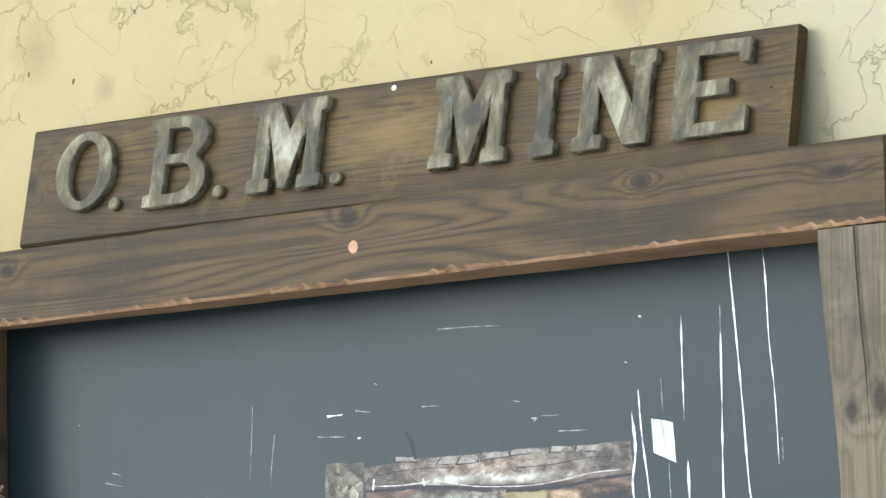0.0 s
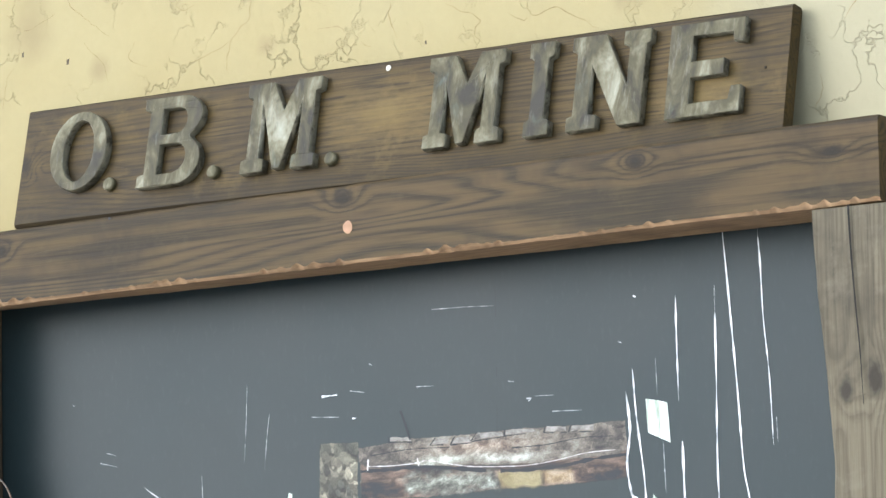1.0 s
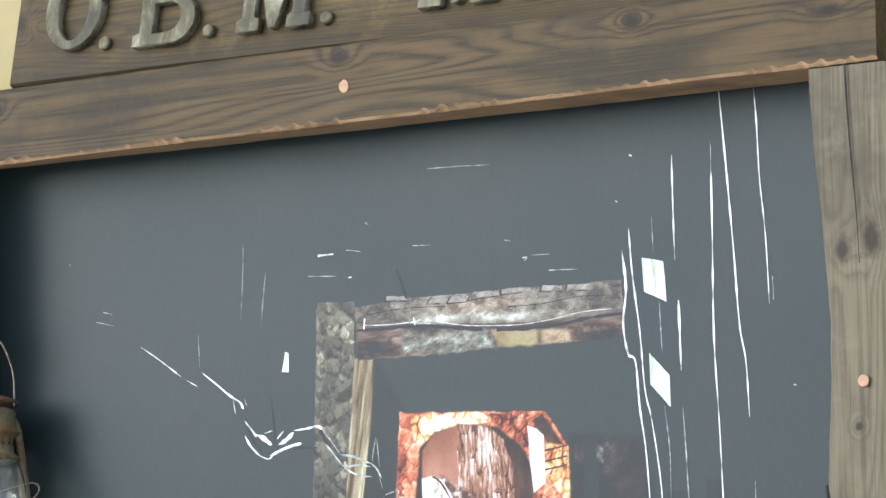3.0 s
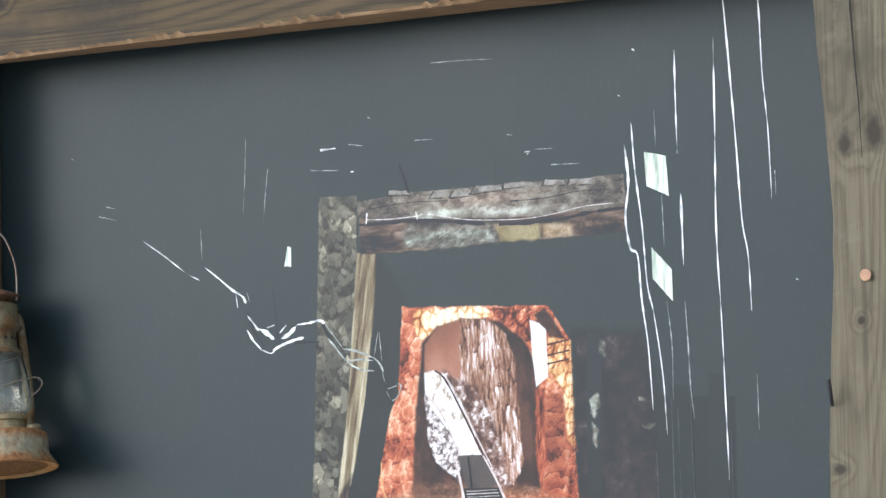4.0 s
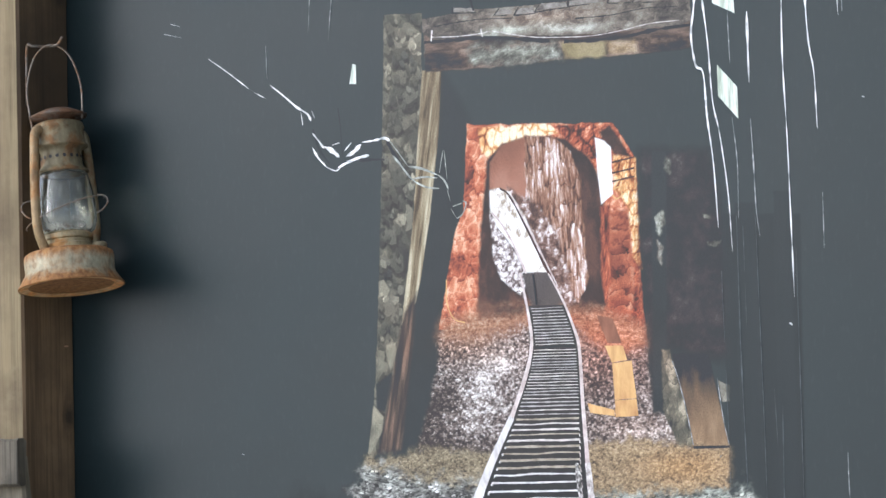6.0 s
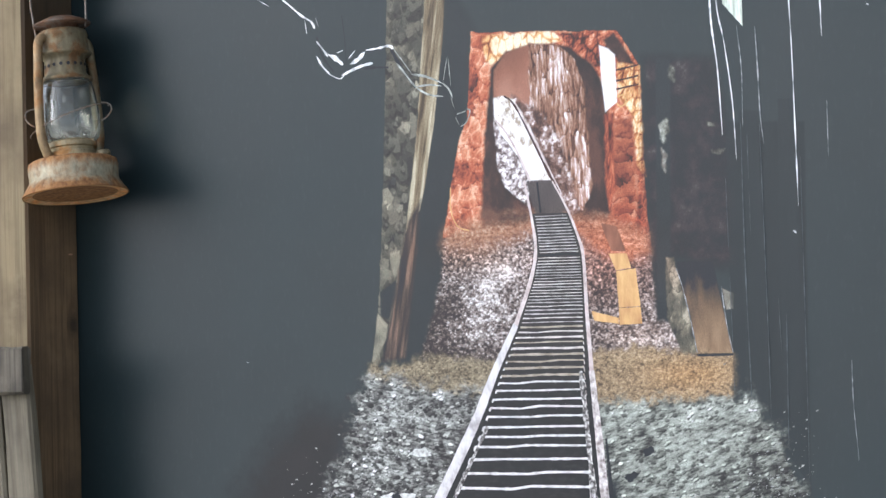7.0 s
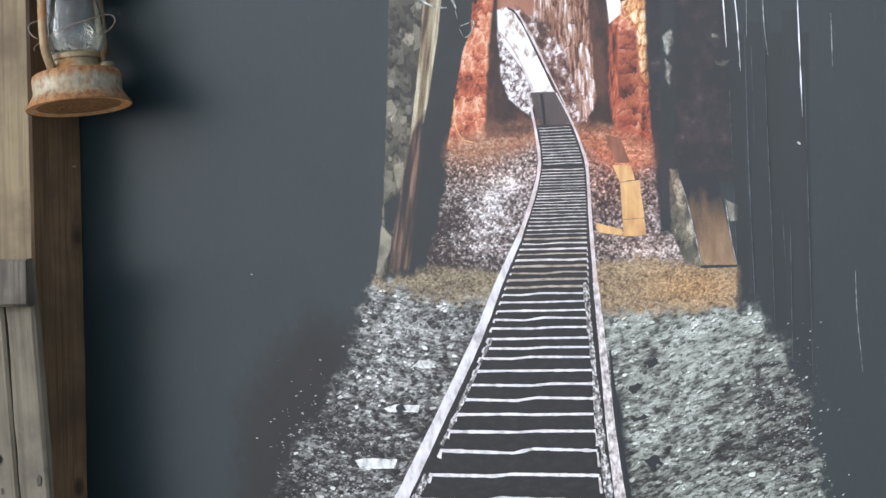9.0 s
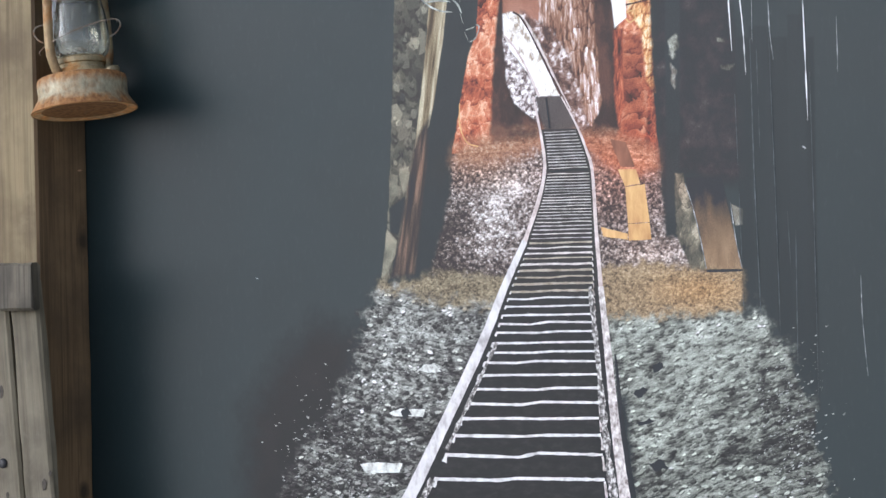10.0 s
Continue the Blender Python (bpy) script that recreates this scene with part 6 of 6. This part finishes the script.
globe_profile = [(0.043, 0.098), (0.051, 0.104), (0.0555, 0.120), (0.0560, 0.138), (0.0540, 0.160), (0.0505, 0.184), (0.0465, 0.202), (0.044, 0.208)]
globe = [*globe_profile, *[(r - 0.0022, z) for r, z in reversed(globe_profile)]]
glass_ob = part("globe", dented(lathe([*globe, globe[0]], 48, False), 0.0009, 12), glass, lantern, "clear glass globe with painted pale reflections", True)
glass_ob.visible_shadow = False
hood = part("hood", dented(lathe([(0.047, 0.208), (0.048, 0.212), (0.042, 0.216), (0.038, 0.222), (0.037, 0.246), (0.040, 0.254), (0.050, 0.256), (0.050, 0.259), (0.046, 0.262), (0.044, 0.288), (0.046, 0.291), (0.043, 0.300), (0.036, 0.303)], 44), 0.0008, 4), lantern_grey, lantern, "grey tin hood with an air collar", True)
for k in range(18):
    a = 2 * math.pi * k / 18
    bm = lathe([(0.0032, 0.0), (0.0032, 0.0006)], 10)
    bm.transform(Matrix.Rotation(a, 4, "Z") @ Matrix.Translation((0.0378, 0, 0.236)) @ Matrix.Rotation(radians(90), 4, "Y"))
    part("air_hole", bm, black_iron, hood)
part("cap", dented(lathe([(0.030, 0.303), (0.032, 0.311), (0.052, 0.312), (0.0525, 0.315), (0.040, 0.321), (0.026, 0.327), (0.010, 0.329)], 44), 0.0008, 7), lantern_dark, lantern, "brown rusted chimney cap", True)
for sx in (-1, 1):
    out = (VIEW_SIDE * 0.72 * sx + VIEW_BACK * (-0.70 if sx > 0 else 0.70)).normalized()
    up = [(0.052, 0.066), (0.058, 0.078), (0.066, 0.105), (0.0665, 0.15), (0.064, 0.20), (0.060, 0.25), (0.057, 0.276), (0.050, 0.286), (0.040, 0.287)]
    part("air_tube", tube(smooth_path([out * r + Vector((0, 0, z)) for r, z in up], 5), 0.0085, 12), lantern_orange if sx < 0 else lantern_grey, lantern, "rusty side air tube", True)
part("bail", tube(smooth_path([VIEW_SIDE * a + VIEW_BACK * 0.012 + Vector((0, 0, z)) for a, z in ((-0.046, 0.288), (-0.050, 0.325), (-0.051, 0.37), (-0.036, 0.42), (-0.014, 0.443), (0.010, 0.442), (0.032, 0.418), (0.046, 0.37), (0.046, 0.325), (0.044, 0.305))], 6), 0.0018, 7), wire_mat, lantern, "bent wire carrying bail", True)
for z0, z1 in ((0.112, 0.160),):
    loop = [VIEW_SIDE * (0.072 * math.cos(radians(a))) + VIEW_BACK * (0.066 * math.sin(radians(a))) + Vector((0, 0, z0 + (z1 - z0) * (0.5 + 0.5 * math.cos(radians(a))))) for a in range(-10, 200, 15)]
    part("globe_guard", tube(smooth_path(loop, 3), 0.0010, 6), wire_mat, lantern, "thin wire guard round the globe", True)
for sx in (-1, 1):
    loop = [VIEW_SIDE * (sx * a) + VIEW_BACK * b + Vector((0, 0, z)) for a, b, z in ((0.060, 0.0, 0.165), (0.074, 0.005, 0.160), (0.078, 0.01, 0.148), (0.070, 0.02, 0.134), (0.060, 0.03, 0.126))]
    part("wire_loop", tube(smooth_path(loop, 4), 0.0015, 6), wire_mat, lantern, "", True)
crook = lantern.matrix_world @ (VIEW_BACK * 0.012 + Vector((0, 0, 0.442)))
pts = [(-0.957, -0.124, crook.z - 0.105), (-0.956, -0.124, crook.z - 0.004), (-0.945, -0.120, crook.z + 0.001), crook + Vector((-0.02, 0.004, 0.002)), crook + Vector((0.012, 0, 0.003)), crook + Vector((0.028, -0.004, 0.016))]
tagged(new("lantern_hook", mesh_of(tube(smooth_path(pts, 5), 0.0026, 8), "lantern_hook", wire_mat, smooth=True)), "bent iron hook fixed to the tan post", "hook")

# ---- the board gate in front of the tan post ----
gate = thing("plank_gate", (-1.10, -0.17, 0))
tagged(gate, "weathered grey board gate leaning before the tan post", "gate")


def plank(name, x0, x1, z0, z1, y, mat, seed, lean=0.0, deep=0.022):
    along = z1 - z0 > x1 - x0
    bm = timber((z1 - z0) if along else (x1 - x0), (x1 - x0) if along else (z1 - z0), deep, seed, 0.02, 0.004)
    if along:
        m = Matrix.Translation(((x0 + x1) / 2, y, z0))
    else:
        m = Matrix.Translation((x0, y, (z0 + z1) / 2)) @ Matrix.Rotation(radians(90), 4, "Y")
    ob = part(name, bm, mat, gate)
    ob.matrix_world = Matrix.Translation((x1, 0, z1)) @ Matrix.Rotation(radians(lean), 4, "Y") @ Matrix.Translation((-x1, 0, -z1)) @ m
    return ob


bpy.context.view_layer.update()
G1, G2 = (-0.922, -0.190, 1.164), (-0.925, -0.190, 1.079)
rail_ob = plank("top_rail", G1[0] - 0.5, G1[0], G2[2], G1[2], -0.19, grey_wood_x, 41.0, deep=0.024)
long_end = max(v.co.z for v in rail_ob.data.vertices)
for v in rail_ob.data.vertices:
    if v.co.z > long_end - 0.03:
        v.co.z -= 0.010 * abs(noise.noise((v.co.x * 60, 3.1, 0.4))) + 0.004 * abs(noise.noise((v.co.x * 190, 1.7, 2.2)))
    v.co.x += 0.004 * noise.noise((v.co.z * 22, v.co.x * 4, 9.0)) + 0.0016 * noise.noise((v.co.z * 90, v.co.x * 8, 4.0))
H1, H2 = (-0.944, -0.165, 1.072), (-1.012, -0.165, 1.072)
plank("board", H2[0] + 0.002, H1[0] + 0.004, 0.15, H1[2] + 0.06, -0.165, grey_wood, 45.0, -4.6)
for k in range(3):
    plank("board", H2[0] - 0.002 - 0.10 * (k + 1), H2[0] - 0.002 - 0.10 * k, 0.15, H1[2] + 0.06, -0.165, grey_wood, 47.0 + k, -4.6)
for at in ((-1.026, -0.177, 0.802),):
    bm = lathe([(0.009, 0.0), (0.009, 0.003), (0.006, 0.006), (0.002, 0.0065)], 16)
    bm.transform(Matrix.Rotation(radians(90), 4, "X"))
    ob = part("bolt", bm, black_iron, gate, "dark round bolt head")
    ob.matrix_world = Matrix.Translation(at)

board_knot = plain("board_knot", (0.050, 0.041, 0.030), 0.8, 0.0, 0.45, 120.0)
for at, rx, rz in (((-1.026, -0.177, 0.931), 0.005, 0.011), ((-0.929, -0.177, 0.766), 0.006, 0.010), ((-0.914, -0.177, 0.786), 0.004, 0.005), ((-1.017, -0.177, 0.744), 0.004, 0.006)):
    disc(gate, (at[0], at[2]), rx, rz, at[1], board_knot, "knot", "dark knot in the weathered board")

# ---- cracks in the plaster ----
wall_ob = bpy.data.objects["wall_north"]


def crack_line(pts, w, seed):
    path = smooth_path([(x, 0, z) for x, z in pts], 14)
    bm = bmesh.new()
    last = None
    for k, q in enumerate(path):
        f = k / (len(path) - 1)
        wide = w * (0.35 + 0.9 * math.sin(math.pi * min(1, max(0.04, f)))) * (0.9 + 0.8 * noise.noise((k * 0.6, seed, 0)))
        dx = 0.012 * noise.noise((q.x * 9, q.z * 24, seed)) + 0.006 * noise.noise((q.x * 40, q.z * 70, seed + 3))
        dz = 0.005 * noise.noise((q.x * 40, q.z * 60, seed + 6))
        way = (path[min(k + 1, len(path) - 1)] - path[max(k - 1, 0)]).normalized()
        side = Vector((-way.z, 0, way.x)) * max(0.0004, wide) / 2
        c = Vector((q.x + dx, wall_front - 0.0006, q.z + dz))
        now = (bm.verts.new(c - side), bm.verts.new(c + side))
        if last:
            bm.faces.new((last[0], last[1], now[1], now[0]))
        last = now
    me = bpy.data.meshes.new("crack")
    bm.to_mesh(me)
    bm.free()
    me.materials.append(crack)
    ob = new("crack", me)
    ob.parent = wall_ob


for k, (pts, w) in enumerate((([(-0.410, 2.752), (-0.396, 2.709), (-0.387, 2.667), (-0.433, 2.622), (-0.447, 2.567)], 0.0022), ([(-0.433, 2.622), (-0.481, 2.607), (-0.526, 2.592)], 0.0016), ([(-0.089, 2.650), (-0.085, 2.625), (-0.070, 2.583)], 0.002), ([(0.038, 2.634), (0.102, 2.597), (0.093, 2.583), (0.111, 2.556)], 0.002), ([(0.202, 2.614), (0.213, 2.588), (0.259, 2.599), (0.310, 2.576), (0.349, 2.552)], 0.002),
                             ([(-0.241, 2.624), (-0.198, 2.623), (-0.179, 2.606)], 0.0016), ([(-0.828, 2.775), (-0.802, 2.729), (-0.762, 2.703), (-0.709, 2.665)], 0.0016), ([(-0.952, 2.737), (-0.918, 2.701), (-0.842, 2.724)], 0.0014), ([(-0.776, 2.663), (-0.729, 2.615), (-0.716, 2.582)], 0.0016), ([(-0.656, 2.648), (-0.663, 2.618), (-0.628, 2.603)], 0.0014), ([(-0.576, 2.722), (-0.550, 2.698), (-0.518, 2.699)], 0.0012),
                             ([(-0.295, 2.696), (-0.264, 2.682), (-0.221, 2.662)], 0.0012), ([(0.401, 2.617), (0.417, 2.587), (0.405, 2.569)], 0.0014), ([(-0.149, 2.588), (-0.125, 2.577)], 0.0012), ([(0.167, 2.603), (0.195, 2.585), (0.207, 2.589)], 0.0014), ([(-0.939, 2.640), (-0.967, 2.600), (-0.974, 2.559)], 0.0012), ([(0.556, 2.617), (0.577, 2.590), (0.609, 2.581)], 0.0012), ([(0.769, 2.422), (0.773, 2.394), (0.761, 2.367)], 0.0012), ([(0.825, 2.517), (0.852, 2.551), (0.869, 2.576)], 0.0014), ([(-0.002, 2.689), (0.033, 2.664), (0.044, 2.633)], 0.0012))):
    crack_line(pts, w, k * 2.7)
for pts in ([(-0.922, 2.661), (-0.917, 2.663), (-0.918, 2.652), (-0.922, 2.653)], [(-0.815, 2.636), (-0.808, 2.637), (-0.810, 2.627), (-0.815, 2.626)], [(-0.011, 2.574), (-0.007, 2.575), (-0.006, 2.568), (-0.010, 2.568)], [(-0.668, 2.748), (-0.664, 2.747), (-0.664, 2.739), (-0.668, 2.740)]):
    bm = bmesh.new()
    bm.faces.new([bm.verts.new((x, wall_front - 0.0007, z)) for x, z in pts])
    me = mesh_of(bm, "chip", plain("dark_chip", (0.10, 0.08, 0.05), 0.9) if "dark_chip" not in bpy.data.materials else bpy.data.materials["dark_chip"])
    ob = new("chip", me)
    ob.parent = wall_ob
